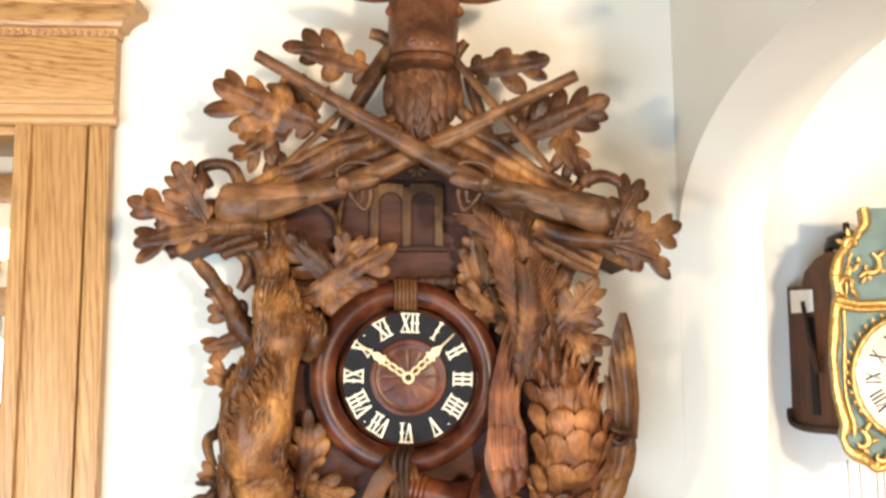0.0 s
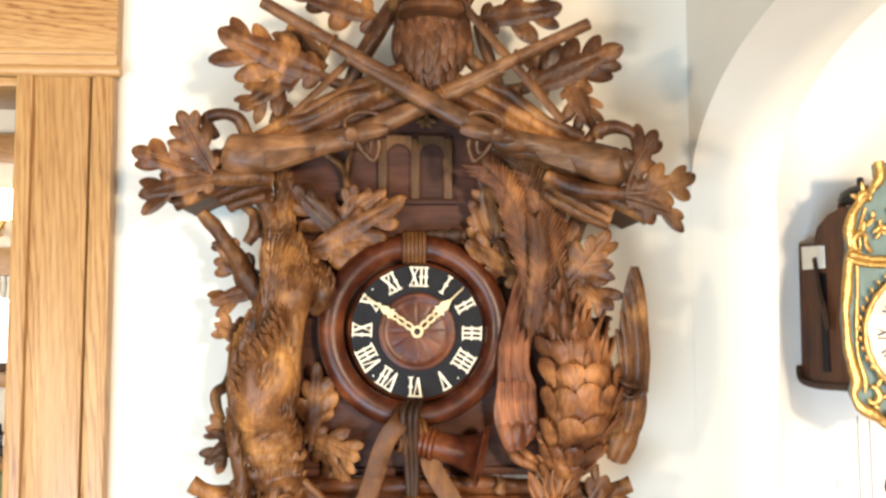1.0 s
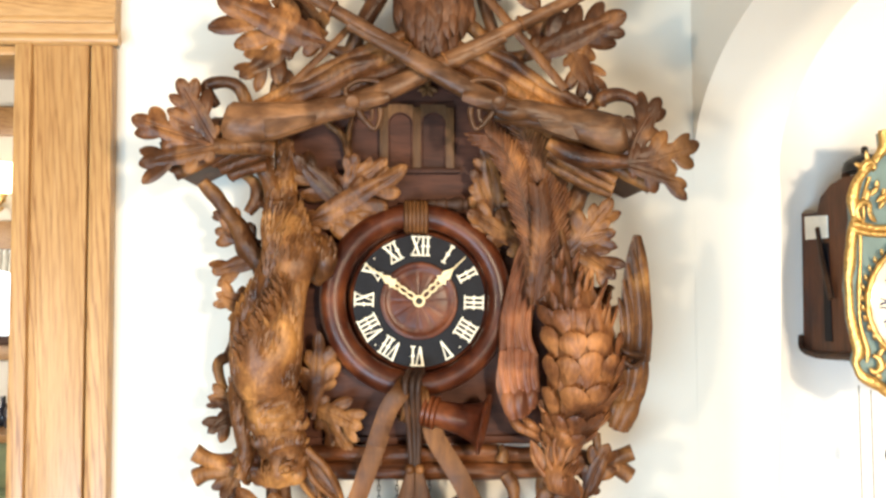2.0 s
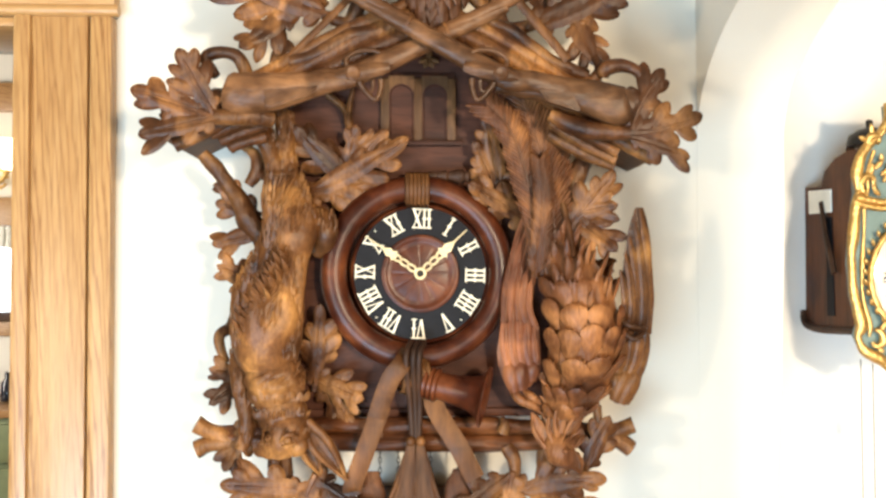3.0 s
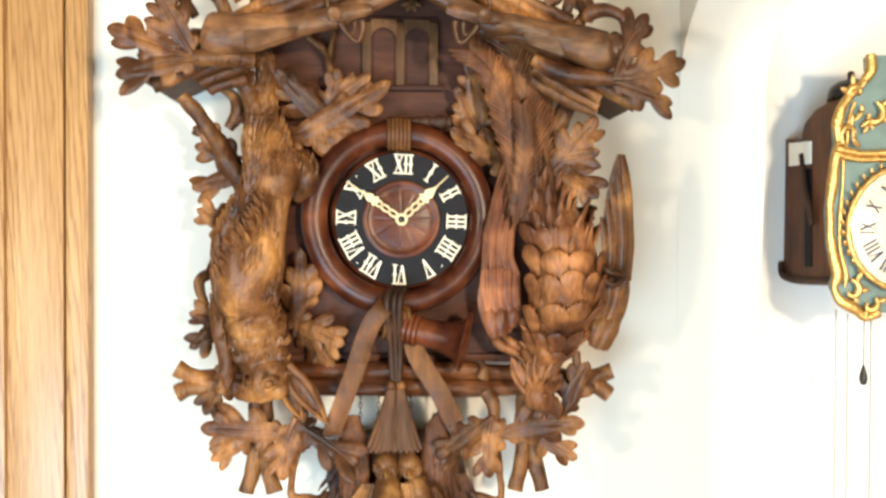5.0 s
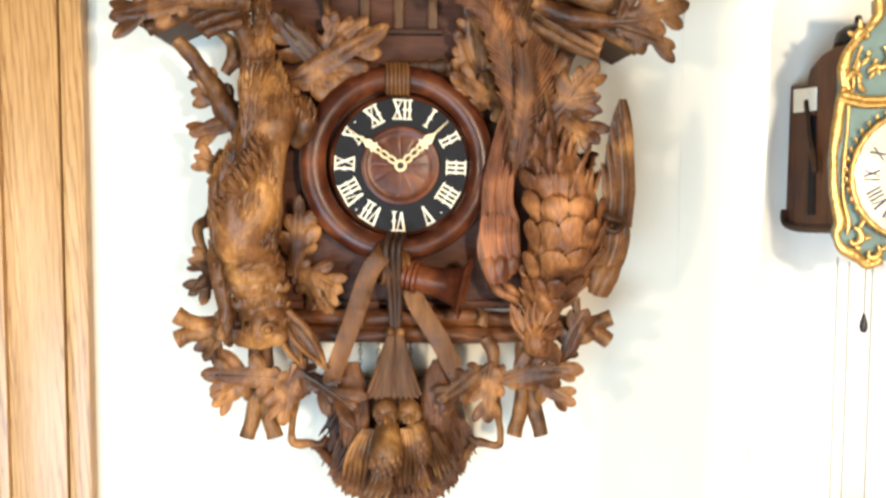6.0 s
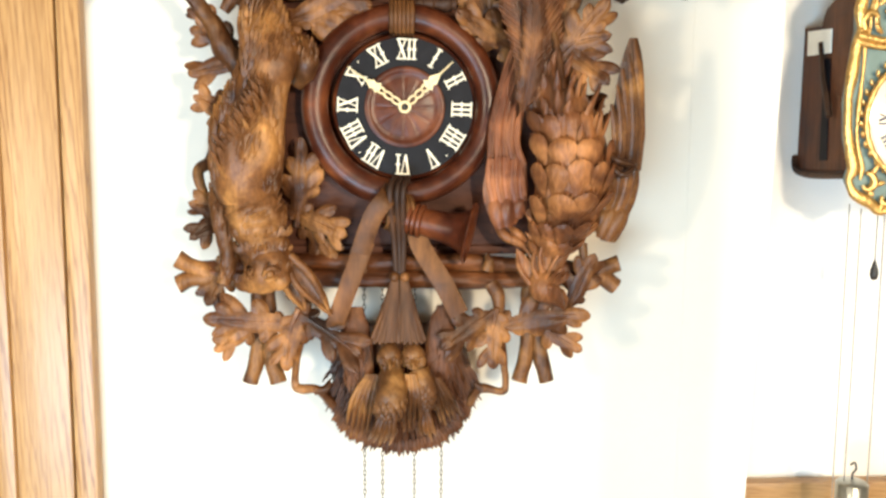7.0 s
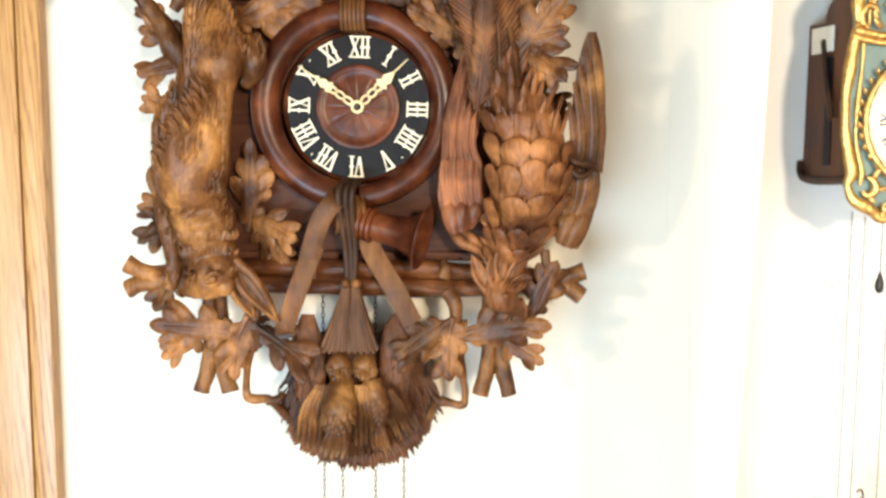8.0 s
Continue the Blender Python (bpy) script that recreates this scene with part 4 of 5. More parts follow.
tube(bm, [(-0.186, -0.205, 1.324), (-0.176, -0.211, 1.323), (-0.166, -0.207, 1.328)], [0.0015, 0.0026, 0.0016], 8, 4)
tube(bm, [(-0.222, -0.176, 1.309), (-0.210, -0.184, 1.306), (-0.197, -0.188, 1.307)], [0.0018, 0.0028, 0.0018], 8, 4)
for a, b2, c2, w in (((-0.154, -0.182, 1.352), (-0.134, -0.180, 1.317), (-0.100, -0.172, 1.269), 0.030), ((-0.164, -0.166, 1.345), (-0.152, -0.160, 1.310), (-0.136, -0.152, 1.269), 0.024)):
    a, b2, c2 = V(a), V(b2), V(c2)
    petal(bm, a, c2, (-0.5, -1, 0.3), w, -0.006, 0.010, 0.02, 12, 7, 0.75)
    tube(bm, [a, b2 + V(0.009, 0, 0.006), c2], [0.007, 0.0055, 0.002], 8, 5)
    tube(bm, [a + V(-0.006, 0, -0.003), b2 + V(-0.010, -0.002, -0.006), c2], [0.006, 0.0045, 0.002], 8, 5)
part("carved_hare", bm, FUR, clock, "carved hare hung head down by its hind feet")
limb(clock, "tie", [(-0.215, -0.150, 1.693), (-0.197, -0.170, 1.686), (-0.176, -0.166, 1.689), (-0.174, -0.140, 1.696)], 0.0035, STRAP, 8, 4, 0)

# ---- game bird hung beside the dial ----
rng = random.Random(21)
bm = bmesh.new()
bird_line = [(0.187, -0.150, 1.615), (0.194, -0.158, 1.577), (0.210, -0.168, 1.542), (0.222, -0.176, 1.503), (0.224, -0.182, 1.464), (0.220, -0.178, 1.425), (0.209, -0.168, 1.385), (0.196, -0.160, 1.345), (0.190, -0.162, 1.313)]
bird_r = [0.018, 0.028, 0.040, 0.046, 0.0485, 0.046, 0.034, 0.019, 0.015]
tube(bm, bird_line, bird_r, 32, 8, 0.85, 0.002)
line = spline([(*p, r) for p, r in zip(bird_line, bird_r)], 12)


def on_bird(z):
    return min(line, key=lambda q: abs(q[2] - z))


# broad scalloped breast feathers, their tips upward, row over row
for j, (tip_z, count, long) in enumerate(((1.372, 4, 0.030), (1.402, 5, 0.040), (1.440, 4, 0.048), (1.478, 5, 0.046), (1.512, 4, 0.042), (1.542, 5, 0.038))):
    for k in range(count):
        a = math.pi * (0.07 + 0.86 * (k + 0.5) / count + rng.uniform(-0.02, 0.02))
        zt = tip_z + rng.uniform(-0.005, 0.005)
        q, q0 = on_bird(zt), on_bird(zt - long)
        out = V(math.cos(a), -math.sin(a) * 0.85, 0)
        root, tip = V(q0[:3]) + out * (q0[3] - 0.001), V(q[:3]) + out * (q[3] + 0.0045)
        wide = min(0.040, 1.22 * math.pi * q[3] / count)
        petal(bm, root, tip + out * 0.0055, out, wide, 0.0055, 0.004, 0.06, 12, 7, 0.56, 0.0, 1.9)
        for u in (-0.24, -0.08, 0.08, 0.24):
            across = out.cross(V(0, 0, 1)).normalized() * (u * wide)
            strand(bm, root.lerp(tip, 0.66) + across * 0.8 + out * 0.0035, tip + across + out * 0.0075 + V(0, 0, 0.0010 - 0.036 * u * u), out, 0.0052, 0.0016)
# ruffled feathers of the flank and vent
for k in range(46):
    q = line[int(rng.uniform(0.08, 0.40) * len(line))]
    a = math.pi * rng.uniform(0.03, 0.80)
    out = V(math.cos(a), -math.sin(a) * 0.85, 0)
    c = V(q[:3]) + out * (q[3] - 0.001)
    petal(bm, c, c + out * rng.uniform(0.004, 0.012) + V(rng.uniform(-0.004, 0.006), 0, rng.uniform(0.022, 0.040)), out, rng.uniform(0.008, 0.013), 0.003, 0.003, 0.08, 7, 5, 0.85)
for x, z in ((1008, 318), (1020, 332), (1030, 338), (1042, 345), (1050, 338), (1026, 362), (1038, 372), (1046, 385)):
    c = V((0.234, -0.150, 1.511)) if x < 1030 else V((0.245, -0.160, 1.499))
    tip = c + V((x - 1012) * 0.00072, 0, (395 - z) * 0.00078)
    petal(bm, c, tip, (0.3, -1, 0), 0.014, 0.004, 0.003, 0.03, 8, 5, 0.8)
# throat, head with ragged crest, open beak
for k in range(26):
    a = math.pi * rng.uniform(0.05, 0.95)
    q = line[int(rng.uniform(0.72, 0.96) * len(line))]
    out = V(math.cos(a), -math.sin(a) * 0.85, 0)
    c = V(q[:3]) + out * (q[3] - 0.001)
    petal(bm, c, c + out * 0.007 + V(out.x * 0.012, 0, rng.uniform(0.018, 0.034)), out, 0.009, 0.003, 0.002, 0.06, 6, 5, 0.85)
tube(bm, [(0.185, -0.168, 1.328), (0.189, -0.178, 1.308), (0.201, -0.176, 1.297), (0.212, -0.168, 1.286), (0.221, -0.160, 1.274)], [0.016, 0.0205, 0.015, 0.008, 0.002], 18, 6, 0.9, 0.001)
tube(bm, [(0.213, -0.168, 1.300), (0.221, -0.164, 1.289), (0.223, -0.160, 1.277)], [0.006, 0.004, 0.001], 10, 4)
bmesh.ops.create_icosphere(bm, subdivisions=2, radius=0.0042, matrix=Matrix.Translation(V((0.194, -0.197, 1.311))))
for base, tip, w in (((0.173, -0.180, 1.308), (0.152, -0.172, 1.360), 0.020), ((0.181, -0.186, 1.315), (0.177, -0.180, 1.365), 0.018), ((0.191, -0.186, 1.321), (0.229, -0.178, 1.375), 0.017), ((0.195, -0.186, 1.315), (0.217, -0.186, 1.338), 0.013), ((0.187, -0.182, 1.320), (0.189, -0.186, 1.383), 0.018)):
    petal(bm, base, tip, (-0.2, -1, 0), w, -0.003, 0.006, 0.05, 10, 7, 0.8)
    tube(bm, [base, V(base).lerp(V(tip), 0.5) + V(-0.4 * w, -0.003, 0), tip], [0.003, 0.003, 0.001], 6, 4)
for k in range(9):
    c = V((0.197, -0.194, 1.313)) + V(0.004 * (k - 4) * 0.8, 0.0006 * (k - 4) ** 2, 0)
    strand(bm, c, c + V(0.006 + 0.001 * k, -0.004, 0.016 + 0.004 * (k % 2)), (0, -1, 0.2), 0.005, 0.003)
# feet
tube(bm, [(0.128, -0.160, 1.388), (0.137, -0.165, 1.376), (0.156, -0.165, 1.367), (0.170, -0.160, 1.355)], [0.006, 0.007, 0.0065, 0.004], 10, 4)
tube(bm, [(0.169, -0.160, 1.412), (0.176, -0.165, 1.393), (0.175, -0.165, 1.369), (0.170, -0.160, 1.347)], [0.007, 0.0075, 0.0065, 0.003], 10, 4)
tube(bm, [(0.144, -0.160, 1.387), (0.153, -0.168, 1.380), (0.165, -0.165, 1.371)], [0.004, 0.006, 0.004], 8, 4)
part("carved_bird", bm, PLUME, clock, "carved game bird hung head down with scaly breast feathers")

WINGWOOD = carved("wing_wood", (0.0412, 0.0124, 0.0066), (0.1350, 0.0450, 0.0202), (0.3352, 0.1256, 0.0497), 0.36, (70, 60, 9), 0.2, 0.5)


def wing(material, blade, primaries, coverts, cap):
    """A folded wing, tip up: long quills above, a row of coverts over their feet, and a rounded wrist."""
    b = bmesh.new()
    for base, tip, wide in blade:
        petal(b, base, tip, (0, -1, 0), wide, 0.006, 0.008, 0.0, 14, 7, 0.45)
    w = part("wing", b, material, clock, "carved folded wing with long quills")
    for rows in (primaries, coverts):
        for pts, radii in rows:
            b = bmesh.new()
            quills(b, [(pts, radii)])
            part("feather", b, material, w)
    for base, tip, wide in cap:
        b = bmesh.new()
        petal(b, base, tip, (0, -1, 0.15), wide, 0.008, 0.006, 0.0, 10, 7, 0.38, 0.0, 1.3)
        part("feather", b, material, w)
    return w


def fan(feet, tips, bow, radii, deep):
    """Lines from feet to tips, spread evenly, bowed sideways."""
    rows = []
    n = len(tips)
    f0, f1 = V(feet[0]), V(feet[1])
    for k, tip in enumerate(tips):
        a, b = f0.lerp(f1, k / max(1, n - 1)), V(tip)
        push = V(0, -deep * (k % 2) - 0.002, 0)
        rows.append(([a + push, a.lerp(b, 0.33) + V(bow, 0, 0) + push, a.lerp(b, 0.7) + V(0.8 * bow, 0, 0) + push, b + push], radii))
    return rows


wing(WINGWOOD,
     [((0.138, -0.150, 1.391), (0.138, -0.150, 1.494), 0.062), ((0.133, -0.146, 1.458), (0.151, -0.146, 1.635), 0.040)],
     fan(((0.116, -0.158, 1.476), (0.159, -0.158, 1.476)), ((0.149, -0.152, 1.635), (0.149, -0.153, 1.615), (0.150, -0.154, 1.591), (0.153, -0.155, 1.567), (0.157, -0.156, 1.546)), -0.008, (0.0056, 0.0058, 0.0046, 0.0014), 0.002),
     fan(((0.123, -0.166, 1.419), (0.161, -0.166, 1.424)), ((0.116, -0.162, 1.481), (0.126, -0.163, 1.484), (0.137, -0.163, 1.483), (0.148, -0.163, 1.480), (0.160, -0.162, 1.477)), -0.003, (0.0056, 0.0068, 0.0070, 0.0050), 0.001),
     [((0.130, -0.168, 1.387), (0.122, -0.166, 1.428), 0.026), ((0.139, -0.168, 1.389), (0.137, -0.168, 1.428), 0.028), ((0.153, -0.166, 1.401), (0.155, -0.166, 1.430), 0.024)])
wing(FUR,
     [((0.278, -0.165, 1.369), (0.298, -0.175, 1.488), 0.044), ((0.295, -0.175, 1.429), (0.296, -0.200, 1.639), 0.042)],
     fan(((0.309, -0.186, 1.467), (0.275, -0.186, 1.467)), ((0.295, -0.204, 1.637), (0.288, -0.204, 1.619), (0.281, -0.202, 1.599), (0.275, -0.200, 1.578), (0.270, -0.196, 1.554)), 0.006, (0.0060, 0.0066, 0.0056, 0.0018), 0.002),
     fan(((0.294, -0.180, 1.406), (0.269, -0.180, 1.414)), ((0.306, -0.192, 1.468), (0.297, -0.193, 1.465), (0.286, -0.193, 1.463), (0.275, -0.192, 1.460)), 0.003, (0.0062, 0.0072, 0.0070, 0.0050), 0.001),
     [((0.273, -0.180, 1.372), (0.294, -0.186, 1.415), 0.026), ((0.265, -0.178, 1.375), (0.279, -0.184, 1.416), 0.026), ((0.263, -0.176, 1.382), (0.268, -0.180, 1.414), 0.020)])
limb(clock, "tie", [(0.268, -0.190, 1.495), (0.276, -0.215, 1.481), (0.300, -0.205, 1.474), (0.284, -0.215, 1.462), (0.270, -0.210, 1.472)], 0.004, BARK, 8, 4, 0)
# tail quills rising to the roof
for line, w in (([(0.172, -0.172, 1.549), (0.161, -0.180, 1.611), (0.144, -0.185, 1.680), (0.123, -0.188, 1.742), (0.090, -0.185, 1.779)], 0.019),
                ([(0.186, -0.160, 1.573), (0.181, -0.166, 1.651), (0.165, -0.170, 1.721), (0.141, -0.172, 1.791)], 0.024),
                ([(0.197, -0.152, 1.581), (0.196, -0.156, 1.660), (0.185, -0.158, 1.731), (0.170, -0.160, 1.790)], 0.018),
                ([(0.157, -0.176, 1.545), (0.160, -0.188, 1.583), (0.164, -0.196, 1.625), (0.165, -0.198, 1.666), (0.161, -0.194, 1.704)], 0.0125)):
    line = [V(q) for q in line]
    n = len(line)
    bm = bmesh.new()
    tube(bm, line, [w * (0.45, 0.85, 1.0, 0.9, 0.35)[min(4, k * 5 // n)] for k in range(n)], 14, 8, 0.32, 0.0015, (0, 1, 0), (160, 160, 40))
    tube(bm, [q + V(0, -0.30 * w, 0) for q in line], [0.0030 - 0.0004 * k for k in range(n)], 6, 6)
    quill = part("tail_quill", bm, PLUME, clock)
    bm = bmesh.new()
    rr = random.Random(int(w * 1000))
    fine = [V(q) for q in spline(line, 10)]
    for k in range(1, len(fine) - 1):
        d = (fine[k + 1] - fine[k - 1]).normalized()
        s = V(-d.z, 0, d.x)
        for sg in (-1, 1):
            q = fine[k] + V(0, -0.26 * w, 0)
            petal(bm, q, q + (d * 0.9 - s * (sg * 0.72)) * (w * 1.6) * rr.uniform(0.85, 1.15) + V(0, 0.14 * w, 0), (-0.4 * sg * s.x, -1, 0), 0.0075, 0.0030, 0.002, 0, 5, 5, 0.6)
    tagged(part("feather_edge", bm, PLUME, quill), kind="stuff")
limb(clock, "branch", [(0.248, -0.150, 1.737), (0.224, -0.150, 1.693), (0.212, -0.150, 1.649), (0.213, -0.150, 1.605)], [0.013, 0.013, 0.012, 0.009], BARK)
limb(clock, "branch", [(0.199, -0.120, 1.786), (0.202, -0.120, 1.720), (0.196, -0.120, 1.663)], [0.012, 0.012, 0.010], BARK)
limb(clock, "thong", [(0.196, -0.170, 1.647), (0.203, -0.178, 1.611), (0.207, -0.190, 1.572)], 0.005, BARK, 8, 4, 0)

# ---- oak leaves and twigs ----
L = lambda base, tip, w, seed, lobes=3, curl=0.2, face=(0, -1, 0): leaf(clock, base, tip, w, seed, lobes, curl, face)
# over the roof
L((-0.129, -0.200, 1.899), (-0.268, -0.215, 1.955), 0.0800, 1, 4, 0.25)
L((-0.055, -0.190, 1.984), (-0.179, -0.195, 2.015), 0.0608, 2, 3, 0.15)
L((-0.131, -0.185, 1.919), (-0.180, -0.185, 1.976), 0.0560, 3, 3, 0.1)
L((-0.176, -0.200, 1.898), (-0.240, -0.210, 1.848), 0.0560, 4, 3, 0.3)
L((-0.195, -0.190, 1.895), (-0.181, -0.200, 1.829), 0.0352, 5, 2, 0.2)
L((0.087, -0.190, 1.986), (0.200, -0.200, 2.000), 0.0672, 6, 3, 0.15)
L((0.152, -0.200, 1.885), (0.281, -0.210, 1.938), 0.0760, 7, 4, 0.2)
L((0.162, -0.185, 1.914), (0.196, -0.185, 1.955), 0.0560, 8, 2, 0.1)
L((0.208, -0.200, 1.894), (0.237, -0.205, 1.830), 0.0592, 9, 3, 0.25)
# at the eaves: broad leaves with long fingers
L((-0.266, -0.252, 1.750), (-0.367, -0.262, 1.784), 0.0576, 10, 3, 0.1)
L((-0.266, -0.252, 1.754), (-0.307, -0.268, 1.834), 0.0512, 11, 3, 0.1)
L((-0.263, -0.254, 1.748), (-0.358, -0.258, 1.726), 0.0520, 12, 3, 0.12)
L((0.274, -0.247, 1.735), (0.318, -0.245, 1.818), 0.0496, 14, 3, 0.1)
L((0.271, -0.249, 1.732), (0.366, -0.252, 1.757), 0.0536, 15, 3, 0.1)
L((0.271, -0.247, 1.729), (0.350, -0.248, 1.700), 0.0424, 16, 3, 0.12)
limb(clock, "twig", [(-0.266, -0.235, 1.806), (-0.280, -0.235, 1.830), (-0.258, -0.235, 1.838), (-0.238, -0.230, 1.832), (-0.226, -0.225, 1.805)], [0.006, 0.008, 0.008, 0.009, 0.008], BARK)
limb(clock, "twig", [(0.241, -0.230, 1.811), (0.244, -0.235, 1.820), (0.267, -0.235, 1.824), (0.286, -0.238, 1.814), (0.290, -0.240, 1.792)], [0.008, 0.010, 0.009, 0.008, 0.006], BARK)
limb(clock, "twig", [(0.235, -0.210, 1.839), (0.239, -0.220, 1.821), (0.223, -0.220, 1.801)], [0.007, 0.008, 0.008], BARK)
limb(clock, "branch", [(-0.266, -0.252, 1.750), (-0.221, -0.240, 1.753), (-0.193, -0.230, 1.751)], [0.010, 0.012, 0.010], BARK)
limb(clock, "branch", [(0.170, -0.230, 1.760), (0.211, -0.235, 1.740), (0.273, -0.248, 1.732)], [0.010, 0.013, 0.009], BARK)
for k in range(3):
    limb(clock, "branch", [V((-0.277, -0.210, 1.726)) + V(0.01 * k, 0.012 * k, -0.008 * k + 0.008), V((-0.248, -0.212, 1.738)) + V(0, 0.012 * k, -0.011 * k + 0.008), V((-0.209, -0.210, 1.754)) + V(0, 0.012 * k, -0.013 * k + 0.008)], [0.007, 0.0085, 0.008], BARK)
    limb(clock, "branch", [V((0.176, -0.210, 1.759)) + V(0, 0.012 * k, -0.013 * k + 0.008), V((0.223, -0.212, 1.727)) + V(0, 0.012 * k, -0.011 * k + 0.008), V((0.264, -0.210, 1.704)) + V(0, 0.012 * k, -0.008 * k + 0.008)], [0.008, 0.0085, 0.007], BARK)
for c in ((0.266, -0.225, 1.759), (-0.258, -0.225, 1.777)):
    bm = bmesh.new()
    tube(bm, [V(c) + V(-0.022, 0.01, -0.004), V(c) + V(-0.006, -0.004, 0), V(c) + V(0.012, 0, 0.004)], [0.014, 0.017, 0.007], 14, 5, 0.9, 0.002)
    part("knot", bm, BARK, clock)
# beside and above the dial
L((-0.159, -0.125, 1.660), (-0.018, -0.150, 1.740), 0.0600, 20, 4, 0.15)
L((-0.100, -0.120, 1.681), (-0.177, -0.145, 1.757), 0.0608, 21, 3, 0.2)
L((-0.108, -0.115, 1.686), (-0.091, -0.135, 1.760), 0.0448, 22, 3, 0.2)
L((-0.163, -0.125, 1.660), (-0.046, -0.135, 1.690), 0.0560, 23, 4, 0.1)
L((-0.120, -0.115, 1.690), (-0.046, -0.140, 1.752), 0.0480, 69, 3, 0.15)
L((0.117, -0.120, 1.671), (0.090, -0.145, 1.772), 0.0496, 24, 3, 0.15)
L((0.155, -0.125, 1.628), (0.066, -0.150, 1.677), 0.0592, 25, 3, 0.2)
L((0.110, -0.120, 1.663), (0.075, -0.140, 1.737), 0.0448, 26, 3, 0.1)
limb(clock, "twig", [(-0.133, -0.118, 1.807), (-0.109, -0.118, 1.787), (-0.099, -0.120, 1.754)], [0.004, 0.005, 0.006], BARK)
limb(clock, "twig", [(-0.096, -0.118, 1.815), (-0.102, -0.118, 1.783), (-0.098, -0.120, 1.746)], [0.004, 0.005, 0.006], BARK)
L((-0.149, -0.115, 1.391), (-0.140, -0.145, 1.509), 0.0464, 27, 3, 0.15)
L((-0.155, -0.115, 1.399), (-0.121, -0.130, 1.477), 0.0432, 28, 3, 0.15)
L((-0.151, -0.115, 1.403), (-0.080, -0.145, 1.375), 0.0528, 29, 3, 0.2)
L((-0.141, -0.110, 1.395), (-0.094, -0.130, 1.335), 0.0480, 30, 3, 0.15)
# outer left side
L((-0.223, -0.125, 1.612), (-0.292, -0.130, 1.593), 0.046, 32, 2, 0.10)
L((-0.230, -0.120, 1.634), (-0.289, -0.125, 1.651), 0.044, 33, 2, 0.10)
limb(clock, "branch", [(-0.303, -0.150, 1.717), (-0.280, -0.140, 1.690), (-0.260, -0.132, 1.664), (-0.244, -0.128, 1.629), (-0.225, -0.125, 1.602)], [0.0075, 0.0105, 0.0115, 0.0165, 0.014], BARK, 18, 8, 0.005)
L((-0.255, -0.130, 1.656), (-0.290, -0.135, 1.676), 0.034, 68, 2, 0.10)
limb(clock, "branch", [(-0.252, -0.120, 1.733), (-0.234, -0.120, 1.718), (-0.231, -0.120, 1.697), (-0.244, -0.120, 1.676)], [0.006, 0.009, 0.010, 0.007], BARK)
limb(clock, "branch", [(-0.231, -0.120, 1.694), (-0.214, -0.130, 1.688), (-0.196, -0.150, 1.690)], [0.008, 0.007, 0.006], BARK)
L((-0.243, -0.120, 1.540), (-0.283, -0.140, 1.562), 0.0512, 34, 2, 0.15)
L((-0.246, -0.120, 1.404), (-0.293, -0.140, 1.418), 0.0520, 35, 2, 0.15)
L((-0.252, -0.120, 1.400), (-0.293, -0.140, 1.369), 0.0480, 36, 2, 0.2)
limb(clock, "branch", [(-0.269, -0.070, 1.507), (-0.278, -0.070, 1.473), (-0.293, -0.080, 1.458), (-0.283, -0.080, 1.421)], [0.006, 0.007, 0.008, 0.006], BARK)
# outer right side
L((0.207, -0.165, 1.614), (0.264, -0.190, 1.690), 0.0520, 37, 3, 0.15)
L((0.207, -0.165, 1.632), (0.268, -0.190, 1.644), 0.0440, 38, 2, 0.15)
L((0.210, -0.165, 1.628), (0.267, -0.190, 1.580), 0.0500, 39, 3, 0.15)
L((0.231, -0.090, 1.566), (0.279, -0.120, 1.553), 0.0400, 40, 2, 0.15)

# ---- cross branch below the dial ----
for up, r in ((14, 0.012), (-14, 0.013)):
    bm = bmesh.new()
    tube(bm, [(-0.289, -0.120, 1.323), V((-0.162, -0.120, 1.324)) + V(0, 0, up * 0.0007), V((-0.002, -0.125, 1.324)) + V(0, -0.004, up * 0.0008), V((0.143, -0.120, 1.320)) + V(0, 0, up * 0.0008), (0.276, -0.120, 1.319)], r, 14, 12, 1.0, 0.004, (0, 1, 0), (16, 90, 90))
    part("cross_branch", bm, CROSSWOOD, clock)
for a, b2, c2 in (((-0.269, -0.120, 1.315), (-0.294, -0.128, 1.330), (-0.313, -0.132, 1.341)), ((-0.269, -0.120, 1.315), (-0.295, -0.128, 1.312), (-0.313, -0.130, 1.305)), ((0.258, -0.120, 1.320), (0.279, -0.128, 1.326), (0.303, -0.132, 1.334)), ((0.258, -0.120, 1.320), (0.281, -0.128, 1.313), (0.300, -0.130, 1.300))):
    limb(clock, "branch_stub", [a, b2, c2], [0.016, 0.0115, 0.0125], BARK, 10, 5, 0.003)
bm = bmesh.new()
box(bm, (-0.185, -0.108, 1.344), (0.186, -0.02, 1.356), 0.003)
part("bottom_board", bm, PANEL, clock)
limb(clock, "twig", [(0.115, -0.140, 1.327), (0.118, -0.142, 1.338), (0.114, -0.140, 1.348)], [0.010, 0.008, 0.004], BARK)

# forked logs hanging below
for a in (V((-0.198, -0.115, 1.308)), V((0.185, -0.115, 1.307))):
    for sg in (-1, 1):
        o = V(sg * 0.0078, 0, 0)
        limb(clock, "forked_log", [a + o, a + o - V(0, 0, 0.075), a + o - V(0, 0.004, 0.112) + V(sg * 0.003, 0, 0), a + o + V(sg * 0.012, -0.008, -0.146)], [0.0095, 0.0105, 0.0110, 0.0115], BARK, 10, 6, 0.003)

